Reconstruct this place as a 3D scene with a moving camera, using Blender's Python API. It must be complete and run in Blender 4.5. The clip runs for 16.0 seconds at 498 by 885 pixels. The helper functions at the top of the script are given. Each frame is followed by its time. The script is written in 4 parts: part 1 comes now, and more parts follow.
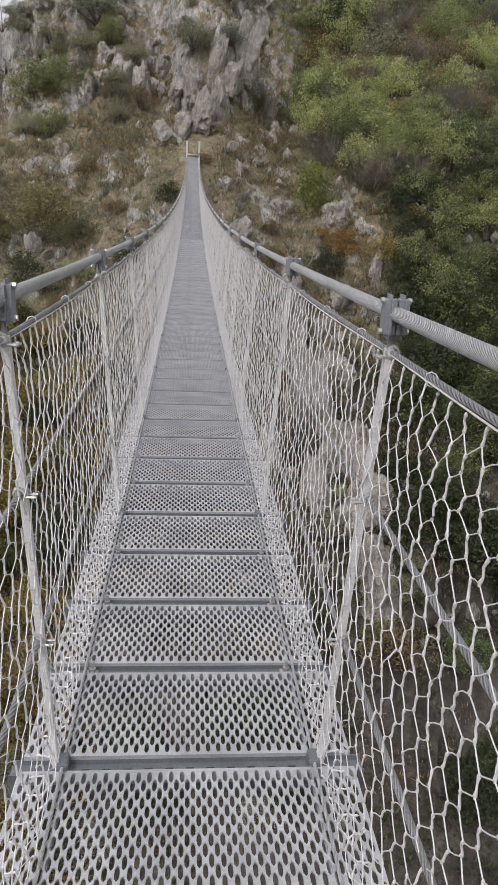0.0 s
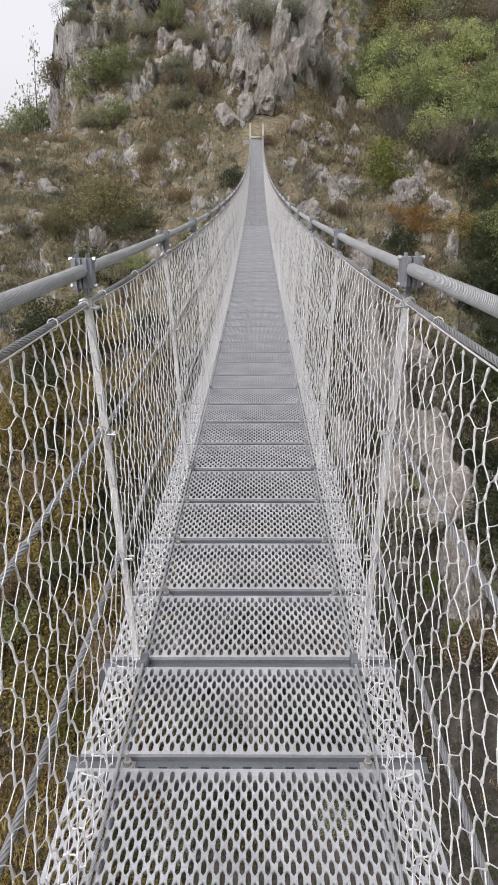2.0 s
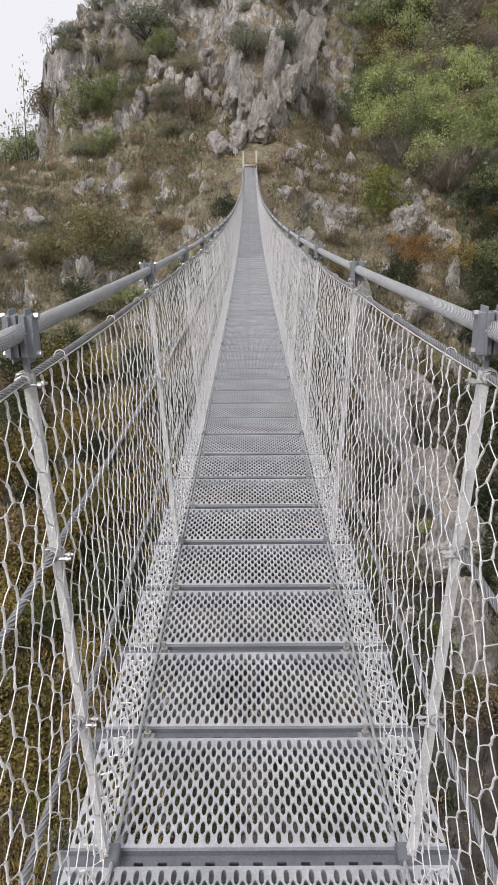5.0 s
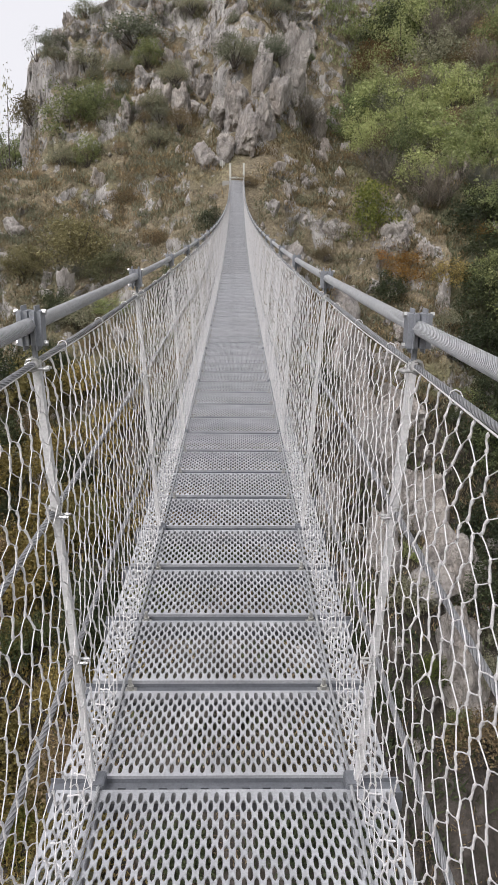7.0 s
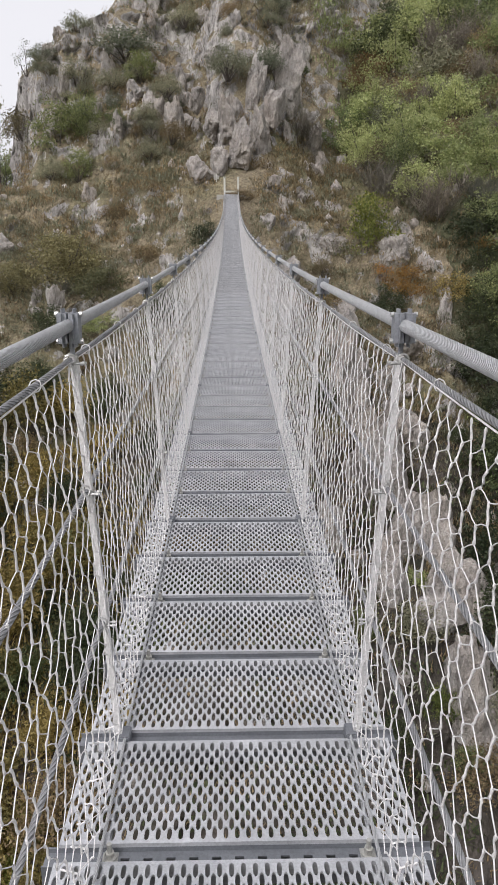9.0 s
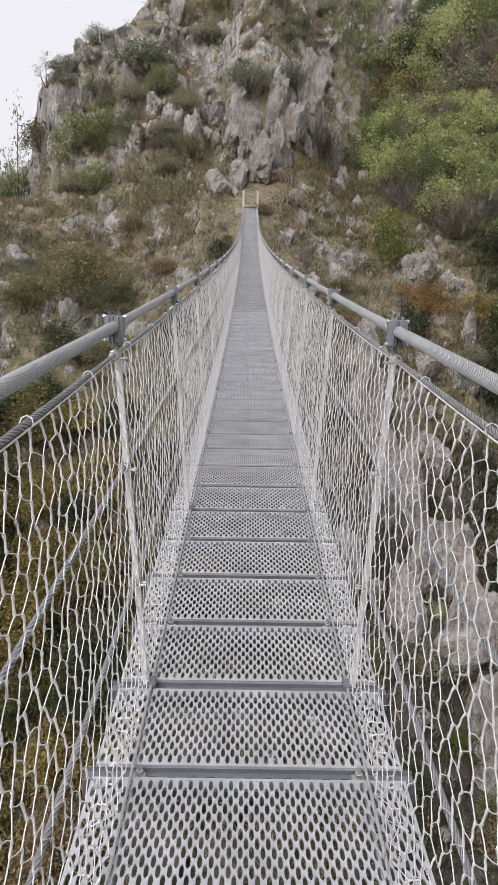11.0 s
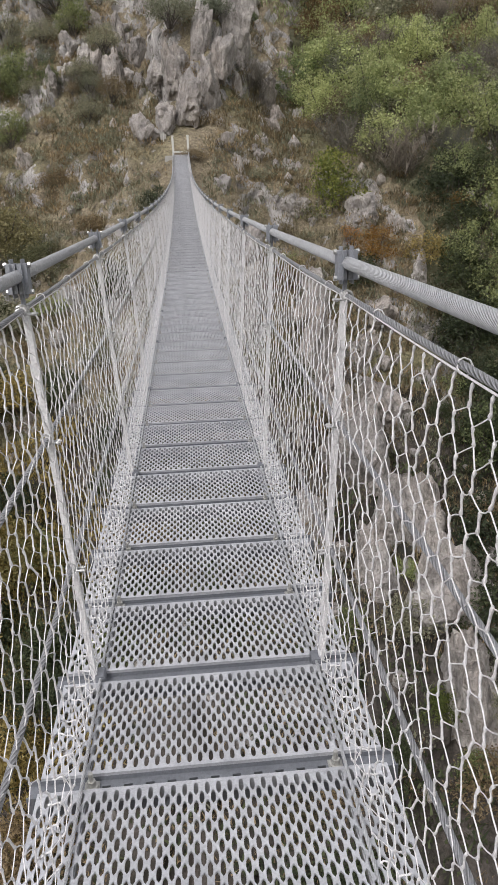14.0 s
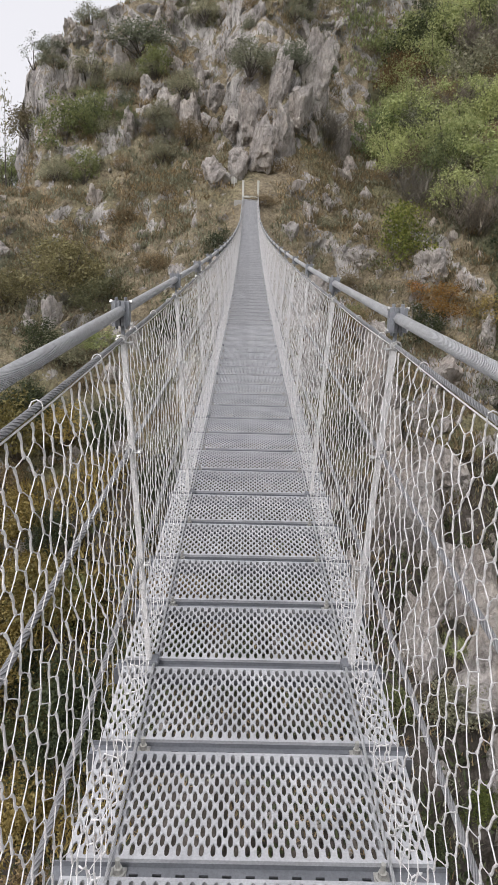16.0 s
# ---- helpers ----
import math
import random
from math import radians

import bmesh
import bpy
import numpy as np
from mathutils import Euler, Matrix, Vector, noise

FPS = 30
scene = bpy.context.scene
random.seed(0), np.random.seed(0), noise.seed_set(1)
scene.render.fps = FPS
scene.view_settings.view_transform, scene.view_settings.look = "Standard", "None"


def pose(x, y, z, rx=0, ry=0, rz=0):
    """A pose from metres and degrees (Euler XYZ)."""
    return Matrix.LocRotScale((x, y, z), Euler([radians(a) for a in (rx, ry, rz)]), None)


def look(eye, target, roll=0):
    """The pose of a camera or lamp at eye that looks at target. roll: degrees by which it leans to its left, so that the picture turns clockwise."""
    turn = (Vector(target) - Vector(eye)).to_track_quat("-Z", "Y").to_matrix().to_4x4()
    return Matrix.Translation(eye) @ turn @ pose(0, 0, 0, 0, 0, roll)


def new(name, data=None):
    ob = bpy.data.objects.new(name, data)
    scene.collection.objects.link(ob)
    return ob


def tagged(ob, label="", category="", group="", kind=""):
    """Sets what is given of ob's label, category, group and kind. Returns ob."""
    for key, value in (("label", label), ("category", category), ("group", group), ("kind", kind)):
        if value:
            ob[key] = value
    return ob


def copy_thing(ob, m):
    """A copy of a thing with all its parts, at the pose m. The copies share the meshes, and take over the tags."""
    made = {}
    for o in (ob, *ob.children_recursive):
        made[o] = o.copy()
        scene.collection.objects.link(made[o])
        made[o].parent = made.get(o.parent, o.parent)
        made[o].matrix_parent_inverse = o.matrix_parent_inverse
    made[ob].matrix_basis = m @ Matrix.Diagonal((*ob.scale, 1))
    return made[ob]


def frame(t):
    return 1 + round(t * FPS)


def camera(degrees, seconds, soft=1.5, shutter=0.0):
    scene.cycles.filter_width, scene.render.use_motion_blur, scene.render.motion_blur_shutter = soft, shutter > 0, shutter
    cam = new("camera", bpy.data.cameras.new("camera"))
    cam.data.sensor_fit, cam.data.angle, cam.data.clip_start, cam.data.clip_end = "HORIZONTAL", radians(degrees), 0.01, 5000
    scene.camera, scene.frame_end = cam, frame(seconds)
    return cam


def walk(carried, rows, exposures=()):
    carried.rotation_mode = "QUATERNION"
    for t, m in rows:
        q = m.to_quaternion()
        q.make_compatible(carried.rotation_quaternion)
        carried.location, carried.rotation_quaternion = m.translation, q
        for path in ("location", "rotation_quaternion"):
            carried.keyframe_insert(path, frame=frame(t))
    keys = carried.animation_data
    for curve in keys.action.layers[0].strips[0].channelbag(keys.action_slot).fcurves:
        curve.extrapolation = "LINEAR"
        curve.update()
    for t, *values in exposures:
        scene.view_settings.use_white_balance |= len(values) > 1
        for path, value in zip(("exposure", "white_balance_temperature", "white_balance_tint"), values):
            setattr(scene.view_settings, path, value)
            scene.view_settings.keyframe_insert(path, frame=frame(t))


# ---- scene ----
cam = camera(38.65, 16.0, soft=1.4)
walk(cam, [
    (0.0, pose(-0.034, -1.861, 1.655, 72.63, -2.69, -4.44)),
    (0.5, pose(0.036, -1.482, 1.638, 72.57, -0.90, -4.13)),
    (1.0, pose(0.034, -1.079, 1.635, 70.86, 0.01, -0.16)),
    (1.5, pose(-0.012, -0.639, 1.619, 69.26, 0.06, -2.32)),
    (2.0, pose(0.034, -0.264, 1.633, 71.35, 0.33, 0.63)),
    (2.5, pose(0.001, 0.120, 1.625, 72.64, -1.53, -0.17)),
    (3.0, pose(-0.037, 0.550, 1.624, 71.93, -0.55, -3.38)),
    (3.5, pose(-0.028, 1.027, 1.625, 70.56, -1.06, -1.15)),
    (4.0, pose(-0.080, 1.511, 1.636, 73.12, -1.71, -3.27)),
    (4.5, pose(-0.030, 1.985, 1.626, 73.29, 0.23, -2.84)),
    (5.0, pose(-0.011, 2.455, 1.654, 73.48, 0.38, 0.09)),
    (5.2, pose(-0.043, 2.655, 1.655, 74.18, 0.07, -0.98)),
    (7.3, pose(0.034, 4.360, 1.683, 74.49, -0.67, -0.74)),
    (7.5, pose(0.007, 4.534, 1.674, 73.36, -0.47, 1.02)),
    (8.0, pose(-0.031, 4.985, 1.662, 72.78, 0.02, -2.74)),
    (8.5, pose(-0.013, 5.408, 1.659, 72.49, 0.47, -2.23)),
    (9.0, pose(-0.017, 5.816, 1.710, 75.60, -0.12, -1.37)),
    (9.2, pose(-0.032, 6.003, 1.706, 77.23, -0.01, -1.54)),
    (11.3, pose(-0.027, 7.643, 1.766, 76.37, -1.53, 0.90)),
    (11.5, pose(-0.024, 7.803, 1.762, 74.16, -1.95, 2.69)),
    (12.0, pose(-0.058, 8.210, 1.744, 73.75, -1.73, 0.93)),
    (12.5, pose(-0.027, 8.547, 1.756, 73.96, -0.35, -1.08)),
    (13.0, pose(0.012, 8.937, 1.762, 72.13, 0.46, 3.16)),
    (13.5, pose(-0.010, 9.341, 1.764, 73.19, 0.78, -4.37)),
    (14.0, pose(0.009, 9.719, 1.769, 72.95, 2.08, -4.90)),
    (14.5, pose(0.002, 10.097, 1.826, 74.68, 1.00, 0.43)),
    (15.0, pose(-0.082, 10.522, 1.848, 77.42, 0.11, -1.78)),
    (15.5, pose(-0.055, 10.937, 1.865, 78.19, 0.51, -0.66)),
    (16.0, pose(-0.046, 11.347, 1.885, 76.32, -1.40, -0.07)),
], exposures=[(0.0, 0.56, 6390, 14.2), (0.5, 0.70, 6390, 14.2), (1.0, 0.755, 6390, 14.2), (16.0, 0.745, 6390, 14.2)])

# ---- light: an overcast sky with a wide, weak sun ----
world = bpy.data.worlds.new("overcast")
scene.world = world
world.use_nodes = True
wn = world.node_tree
sky = wn.nodes.new("ShaderNodeTexSky")
sky.sky_type = "NISHITA"
sky.sun_disc = False
sky.sun_elevation = radians(48)
sky.sun_rotation = radians(215)
sky.dust_density = 5.0
sky.air_density = 1.0
pale = wn.nodes.new("ShaderNodeHueSaturation")
pale.inputs["Saturation"].default_value = 0.12
bg = wn.nodes["Background"]
bg.inputs["Strength"].default_value = 0.13
wn.links.new(sky.outputs["Color"], pale.inputs["Color"])
cloud = wn.nodes.new("ShaderNodeMix")
cloud.data_type = "RGBA"
cloud.inputs["Factor"].default_value = 0.6
[q for q in cloud.inputs if q.name == "B" and q.type == "RGBA"][0].default_value = (4.5, 4.52, 4.58, 1.0)
wn.links.new(pale.outputs["Color"], [q for q in cloud.inputs if q.name == "A" and q.type == "RGBA"][0])
wn.links.new([q for q in cloud.outputs if q.type == "RGBA"][0], bg.inputs["Color"])
sun = new("sun", bpy.data.lights.new("sun", "SUN"))
sun.data.energy = 0.8
sun.data.angle = radians(25)
sun.data.color = (1.0, 0.97, 0.93)
sun.matrix_world = look((-30, -40, 60), (0, 10, 0))


# ---- materials ----
def material(name, rough=0.6, metal=0.0):
    m = bpy.data.materials.new(name)
    m.use_nodes = True
    b = m.node_tree.nodes["Principled BSDF"]
    b.inputs["Roughness"].default_value = rough
    b.inputs["Metallic"].default_value = metal
    return m, m.node_tree.nodes, m.node_tree.links, b


def noise_node(nodes, links, scale, detail=6.0, vec=None, rough=0.6):
    n = nodes.new("ShaderNodeTexNoise")
    n.inputs["Scale"].default_value = scale
    n.inputs["Detail"].default_value = detail
    n.inputs["Roughness"].default_value = rough
    if vec is not None:
        links.new(vec, n.inputs["Vector"])
    return n


def ramp(nodes, links, fac, stops):
    r = nodes.new("ShaderNodeValToRGB")
    e = r.color_ramp.elements
    while len(e) < len(stops):
        e.new(0.5)
    for el, (pos, col) in zip(e, stops):
        el.position = pos
        el.color = (*col, 1.0)
    links.new(fac, r.inputs["Fac"])
    return r


def mixed(nodes, links, fac, a, b, mode="MIX"):
    m = nodes.new("ShaderNodeMix")
    m.data_type = "RGBA"
    m.blend_type = mode
    if isinstance(fac, float):
        m.inputs["Factor"].default_value = fac
    else:
        links.new(fac, m.inputs["Factor"])
    for key, v in (("A", a), ("B", b)):
        sock = [s for s in m.inputs if s.name == key and s.type == "RGBA"][0]
        if isinstance(v, tuple):
            sock.default_value = (*v, 1.0)
        else:
            links.new(v, sock)
    return [s for s in m.outputs if s.type == "RGBA"][0]


def bump(nodes, links, height, bsdf, strength=0.4, distance=0.01):
    b = nodes.new("ShaderNodeBump")
    b.inputs["Strength"].default_value = strength
    b.inputs["Distance"].default_value = distance
    links.new(height, b.inputs["Height"])
    links.new(b.outputs["Normal"], bsdf.inputs["Normal"])


def steel(name, dark, light, rough=0.5, metal=0.35, scale=14.0, blotched=False):
    """Weathered galvanised steel: cloudy zinc, fine speckle, dull stains."""
    m, n, l, b = material(name, rough, metal)
    co = n.new("ShaderNodeTexCoord")
    info = n.new("ShaderNodeObjectInfo")
    big = noise_node(n, l, scale * 0.25, 4, co.outputs["Object"])
    fine = noise_node(n, l, scale * 9, 3, co.outputs["Object"])
    c = ramp(n, l, big.outputs["Fac"], [(0.3, dark), (0.7, light)])
    s = ramp(n, l, fine.outputs["Fac"], [(0.35, (0.72, 0.72, 0.72)), (0.6, (1, 1, 1))])
    o = mixed(n, l, 0.6, c.outputs["Color"], s.outputs["Color"], "MULTIPLY")
    if blotched:
        spot = noise_node(n, l, 5.0, 9, n.new("ShaderNodeNewGeometry").outputs["Position"], 0.72)
        pale = ramp(n, l, spot.outputs["Fac"], [(0.30, (0.74, 0.75, 0.77)), (0.50, (0.98, 0.98, 0.98)), (0.62, (1.06, 1.06, 1.06)), (0.70, (1.30, 1.29, 1.27))])
        o = mixed(n, l, 1.0, o, pale.outputs["Color"], "MULTIPLY")
    vary = ramp(n, l, info.outputs["Random"], [(0.0, (0.94, 0.945, 0.95)), (1.0, (1, 1, 1))])
    o = mixed(n, l, 1.0, o, vary.outputs["Color"], "MULTIPLY")
    l.new(o, b.inputs["Base Color"])
    r = ramp(n, l, big.outputs["Fac"], [(0.3, (rough + 0.12,) * 3), (0.7, (rough - 0.08,) * 3)])
    l.new(r.outputs["Color"], b.inputs["Roughness"])
    bump(n, l, fine.outputs["Fac"], b, 0.25, 0.002)
    return m


M_GRATE = steel("galvanised_grating", (0.475, 0.483, 0.50), (0.65, 0.658, 0.68), 0.42, 0.3, 14.0, True)
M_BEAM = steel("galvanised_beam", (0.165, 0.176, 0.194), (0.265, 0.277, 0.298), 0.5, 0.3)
M_WIRE = steel("galvanised_net_wire", (0.80, 0.785, 0.78), (0.88, 0.865, 0.86), 0.45, 0.1, 30)
M_ROPE = steel("steel_wire_rope", (0.38, 0.385, 0.395), (0.52, 0.525, 0.535), 0.55, 0.3, 20)
M_CABLE = steel("main_wire_rope", (0.62, 0.63, 0.64), (0.75, 0.76, 0.77), 0.42, 0.3, 8)


def strands(m, depth):
    """Gives a rope its strands: grooves along the lay that the mesh carries."""
    n, l = m.node_tree.nodes, m.node_tree.links
    b = n["Principled BSDF"]
    at = n.new("ShaderNodeAttribute")
    at.attribute_name = "lay"
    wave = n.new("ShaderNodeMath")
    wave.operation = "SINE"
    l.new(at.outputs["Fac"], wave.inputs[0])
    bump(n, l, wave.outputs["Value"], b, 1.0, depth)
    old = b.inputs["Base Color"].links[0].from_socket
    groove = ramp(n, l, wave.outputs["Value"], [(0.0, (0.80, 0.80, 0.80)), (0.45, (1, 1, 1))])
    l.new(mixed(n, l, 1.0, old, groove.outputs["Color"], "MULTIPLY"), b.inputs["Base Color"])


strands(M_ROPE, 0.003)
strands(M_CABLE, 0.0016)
M_POST = steel("pale_galvanised_post", (0.73, 0.725, 0.72), (0.83, 0.825, 0.82), 0.5, 0.15)
M_CLAMP = steel("dull_zinc_clamp", (0.27, 0.285, 0.31), (0.36, 0.375, 0.40), 0.55, 0.3)
M_BOLT = steel("bright_bolt", (0.50, 0.50, 0.49), (0.66, 0.66, 0.64), 0.3, 0.6)
M_BRASS = steel("yellow_zinc_bolt", (0.45, 0.445, 0.41), (0.60, 0.59, 0.55), 0.4, 0.5)


def rock_material():
    m, n, l, b = material("weathered_limestone", 0.9)
    co = n.new("ShaderNodeNewGeometry")
    pos = co.outputs["Position"]
    st = n.new("ShaderNodeMapping")
    st.inputs["Scale"].default_value = (1.0, 1.0, 0.5)
    l.new(pos, st.inputs["Vector"])
    streak = noise_node(n, l, 0.9, 8, st.outputs["Vector"], 0.68)
    fine = noise_node(n, l, 4.5, 8, st.outputs["Vector"], 0.7)
    tint = noise_node(n, l, 0.22, 4, pos)
    c = ramp(n, l, streak.outputs["Fac"], [(0.30, (0.215, 0.205, 0.195)), (0.46, (0.430, 0.408, 0.385)), (0.62, (0.595, 0.563, 0.524)), (0.78, (0.660, 0.660, 0.660))])
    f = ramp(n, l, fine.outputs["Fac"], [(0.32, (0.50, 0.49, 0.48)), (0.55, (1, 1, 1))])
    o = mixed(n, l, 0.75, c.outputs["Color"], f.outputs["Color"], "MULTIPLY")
    w = ramp(n, l, tint.outputs["Fac"], [(0.42, (1, 0.99, 0.99)), (0.7, (1.0, 0.92, 0.84))])
    o = mixed(n, l, 0.8, o, w.outputs["Color"], "MULTIPLY")
    l.new(o, b.inputs["Base Color"])
    cell = n.new("ShaderNodeTexVoronoi")
    cell.feature = "DISTANCE_TO_EDGE"
    cell.inputs["Scale"].default_value = 1.9
    warp = noise_node(n, l, 1.7, 4, pos)
    off = n.new("ShaderNodeVectorMath")
    off.operation = "MULTIPLY_ADD"
    l.new(warp.outputs["Color"], off.inputs[0])
    off.inputs[1].default_value = (1.2, 1.2, 1.2)
    l.new(st.outputs["Vector"], off.inputs[2])
    l.new(off.outputs["Vector"], cell.inputs["Vector"])
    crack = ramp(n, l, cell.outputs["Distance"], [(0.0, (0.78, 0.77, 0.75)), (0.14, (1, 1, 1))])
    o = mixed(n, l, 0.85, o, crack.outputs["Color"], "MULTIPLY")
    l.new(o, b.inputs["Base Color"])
    hs = n.new("ShaderNodeMath")
    hs.operation = "MULTIPLY_ADD"
    l.new(crack.outputs["Color"], hs.inputs[0])
    hs.inputs[1].default_value = 0.5
    l.new(fine.outputs["Fac"], hs.inputs[2])
    bump(n, l, hs.outputs["Value"], b, 1.0, 0.35)
    return m, o


M_ROCK, _ = rock_material()


def ground_material():
    """Dry grass and earth on the gentler ground, limestone where it is steep."""
    m, n, l, b = material("hillside", 0.95)
    geo = n.new("ShaderNodeNewGeometry")
    pos = geo.outputs["Position"]
    st = n.new("ShaderNodeMapping")
    st.inputs["Scale"].default_value = (1.0, 1.0, 0.3)
    l.new(pos, st.inputs["Vector"])
    streak = noise_node(n, l, 0.8, 9, st.outputs["Vector"], 0.7)
    fine = noise_node(n, l, 3.6, 8, st.outputs["Vector"], 0.72)
    rock = ramp(n, l, streak.outputs["Fac"], [(0.30, (0.23, 0.22, 0.21)), (0.45, (0.42, 0.40, 0.38)), (0.60, (0.54, 0.52, 0.49)), (0.76, (0.635, 0.607, 0.566))])
    f = ramp(n, l, fine.outputs["Fac"], [(0.34, (0.45, 0.44, 0.43)), (0.56, (1, 1, 1))])
    rock = mixed(n, l, 0.8, rock.outputs["Color"], f.outputs["Color"], "MULTIPLY")
    cell = n.new("ShaderNodeTexVoronoi")
    cell.feature = "DISTANCE_TO_EDGE"
    cell.inputs["Scale"].default_value = 0.9
    warp = noise_node(n, l, 1.1, 5, pos)
    off = n.new("ShaderNodeVectorMath")
    off.operation = "MULTIPLY_ADD"
    l.new(warp.outputs["Color"], off.inputs[0])
    off.inputs[1].default_value = (1.8, 1.8, 1.8)
    l.new(st.outputs["Vector"], off.inputs[2])
    l.new(off.outputs["Vector"], cell.inputs["Vector"])
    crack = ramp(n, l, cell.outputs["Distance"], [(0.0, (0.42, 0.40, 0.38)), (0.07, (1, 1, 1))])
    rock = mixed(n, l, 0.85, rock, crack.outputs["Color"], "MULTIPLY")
    big = noise_node(n, l, 0.13, 5, pos)
    mid = noise_node(n, l, 1.3, 9, pos, 0.75)
    dry = ramp(n, l, mid.outputs["Fac"], [(0.30, (0.095, 0.077, 0.050)), (0.44, (0.215, 0.178, 0.118)), (0.58, (0.315, 0.265, 0.178)), (0.76, (0.42, 0.37, 0.26))])
    green = ramp(n, l, mid.outputs["Fac"], [(0.30, (0.032, 0.040, 0.016)), (0.5, (0.112, 0.128, 0.048)), (0.7, (0.208, 0.216, 0.088))])
    gsel = ramp(n, l, big.outputs["Fac"], [(0.47, (0, 0, 0)), (0.66, (0.6, 0.6, 0.6))])
    veg = mixed(n, l, gsel.outputs["Color"], dry.outputs["Color"], green.outputs["Color"])
    tuft = noise_node(n, l, 6.5, 6, pos, 0.7)
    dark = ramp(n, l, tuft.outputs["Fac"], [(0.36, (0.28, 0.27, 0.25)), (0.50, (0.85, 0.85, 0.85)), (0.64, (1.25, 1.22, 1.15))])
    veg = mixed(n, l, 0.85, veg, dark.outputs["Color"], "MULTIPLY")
    sep = n.new("ShaderNodeSeparateXYZ")
    l.new(geo.outputs["Normal"], sep.inputs["Vector"])
    add = n.new("ShaderNodeMath")
    add.operation = "MULTIPLY_ADD"
    l.new(mid.outputs["Fac"], add.inputs[0])
    add.inputs[1].default_value = 0.7
    l.new(sep.outputs["Z"], add.inputs[2])
    wide = noise_node(n, l, 0.28, 5, pos)
    add2 = n.new("ShaderNodeMath")
    add2.operation = "MULTIPLY_ADD"
    l.new(wide.outputs["Fac"], add2.inputs[0])
    add2.inputs[1].default_value = 1.1
    l.new(add.outputs["Value"], add2.inputs[2])
    add3 = n.new("ShaderNodeMath")
    add3.operation = "MULTIPLY_ADD"
    l.new(tuft.outputs["Fac"], add3.inputs[0])
    add3.inputs[1].default_value = 0.5
    l.new(add2.outputs["Value"], add3.inputs[2])
    add2 = add3
    sel = ramp(n, l, add2.outputs["Value"], [(0.0, (0, 0, 0)), (0.06, (1, 1, 1))])
    shift = n.new("ShaderNodeMath")
    shift.operation = "SUBTRACT"
    l.new(add2.outputs["Value"], shift.inputs[0])
    shift.inputs[1].default_value = 1.60
    l.new(shift.outputs["Value"], sel.inputs["Fac"])
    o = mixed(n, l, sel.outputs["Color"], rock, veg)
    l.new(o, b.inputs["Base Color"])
    bump(n, l, fine.outputs["Fac"], b, 0.8, 0.25)
    return m


M_GROUND = ground_material()


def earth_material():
    """Brown earth and leaf litter in the bed of the gorge, with its shade darkened into the colour."""
    m, n, l, b = material("shaded_earth", 0.9)
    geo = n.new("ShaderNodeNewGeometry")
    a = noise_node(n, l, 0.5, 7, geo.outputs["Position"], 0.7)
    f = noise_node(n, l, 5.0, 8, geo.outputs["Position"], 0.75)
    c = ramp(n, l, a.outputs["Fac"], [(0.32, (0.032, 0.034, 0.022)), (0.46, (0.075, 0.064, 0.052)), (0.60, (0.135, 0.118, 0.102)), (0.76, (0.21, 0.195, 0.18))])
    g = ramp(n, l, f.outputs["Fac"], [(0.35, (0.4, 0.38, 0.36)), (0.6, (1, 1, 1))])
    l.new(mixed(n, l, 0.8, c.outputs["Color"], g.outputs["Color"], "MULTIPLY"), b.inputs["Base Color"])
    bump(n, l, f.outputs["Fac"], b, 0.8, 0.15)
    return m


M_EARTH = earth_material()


def brush_floor_material():
    """Moss, ivy and leaf litter under the trees of the green hill."""
    m, n, l, b = material("brush_floor", 0.95)
    geo = n.new("ShaderNodeNewGeometry")
    a = noise_node(n, l, 0.45, 7, geo.outputs["Position"], 0.7)
    f = noise_node(n, l, 5.5, 8, geo.outputs["Position"], 0.75)
    c = ramp(n, l, a.outputs["Fac"], [(0.30, (0.060, 0.066, 0.034)), (0.46, (0.120, 0.125, 0.064)), (0.60, (0.18, 0.17, 0.10)), (0.78, (0.23, 0.195, 0.13))])
    g = ramp(n, l, f.outputs["Fac"], [(0.35, (0.42, 0.42, 0.40)), (0.6, (1, 1, 1))])
    l.new(mixed(n, l, 0.8, c.outputs["Color"], g.outputs["Color"], "MULTIPLY"), b.inputs["Base Color"])
    bump(n, l, f.outputs["Fac"], b, 0.8, 0.2)
    return m


M_BRUSH = brush_floor_material()


def leaf_material(name, dark, mid_c, light, thick=0.25):
    m, n, l, b = material(name, 0.7)
    geo = n.new("ShaderNodeNewGeometry")
    info = n.new("ShaderNodeObjectInfo")
    c = ramp(n, l, geo.outputs["Random Per Island"], [(0.0, dark), (0.5, mid_c), (1.0, light)])
    v = ramp(n, l, info.outputs["Random"], [(0.0, (0.52, 0.58, 0.54)), (0.5, (0.95, 0.92, 0.85)), (1.0, (1.25, 1.2, 1.1))])
    o = mixed(n, l, 0.9, c.outputs["Color"], v.outputs["Color"], "MULTIPLY")
    l.new(o, b.inputs["Base Color"])
    t = n.new("ShaderNodeBsdfTranslucent")
    l.new(o, t.inputs["Color"])
    mx = n.new("ShaderNodeMixShader")
    mx.inputs["Fac"].default_value = thick
    l.new(b.outputs["BSDF"], mx.inputs[1])
    l.new(t.outputs["BSDF"], mx.inputs[2])
    l.new(mx.outputs["Shader"], n["Material Output"].inputs["Surface"])
    return m


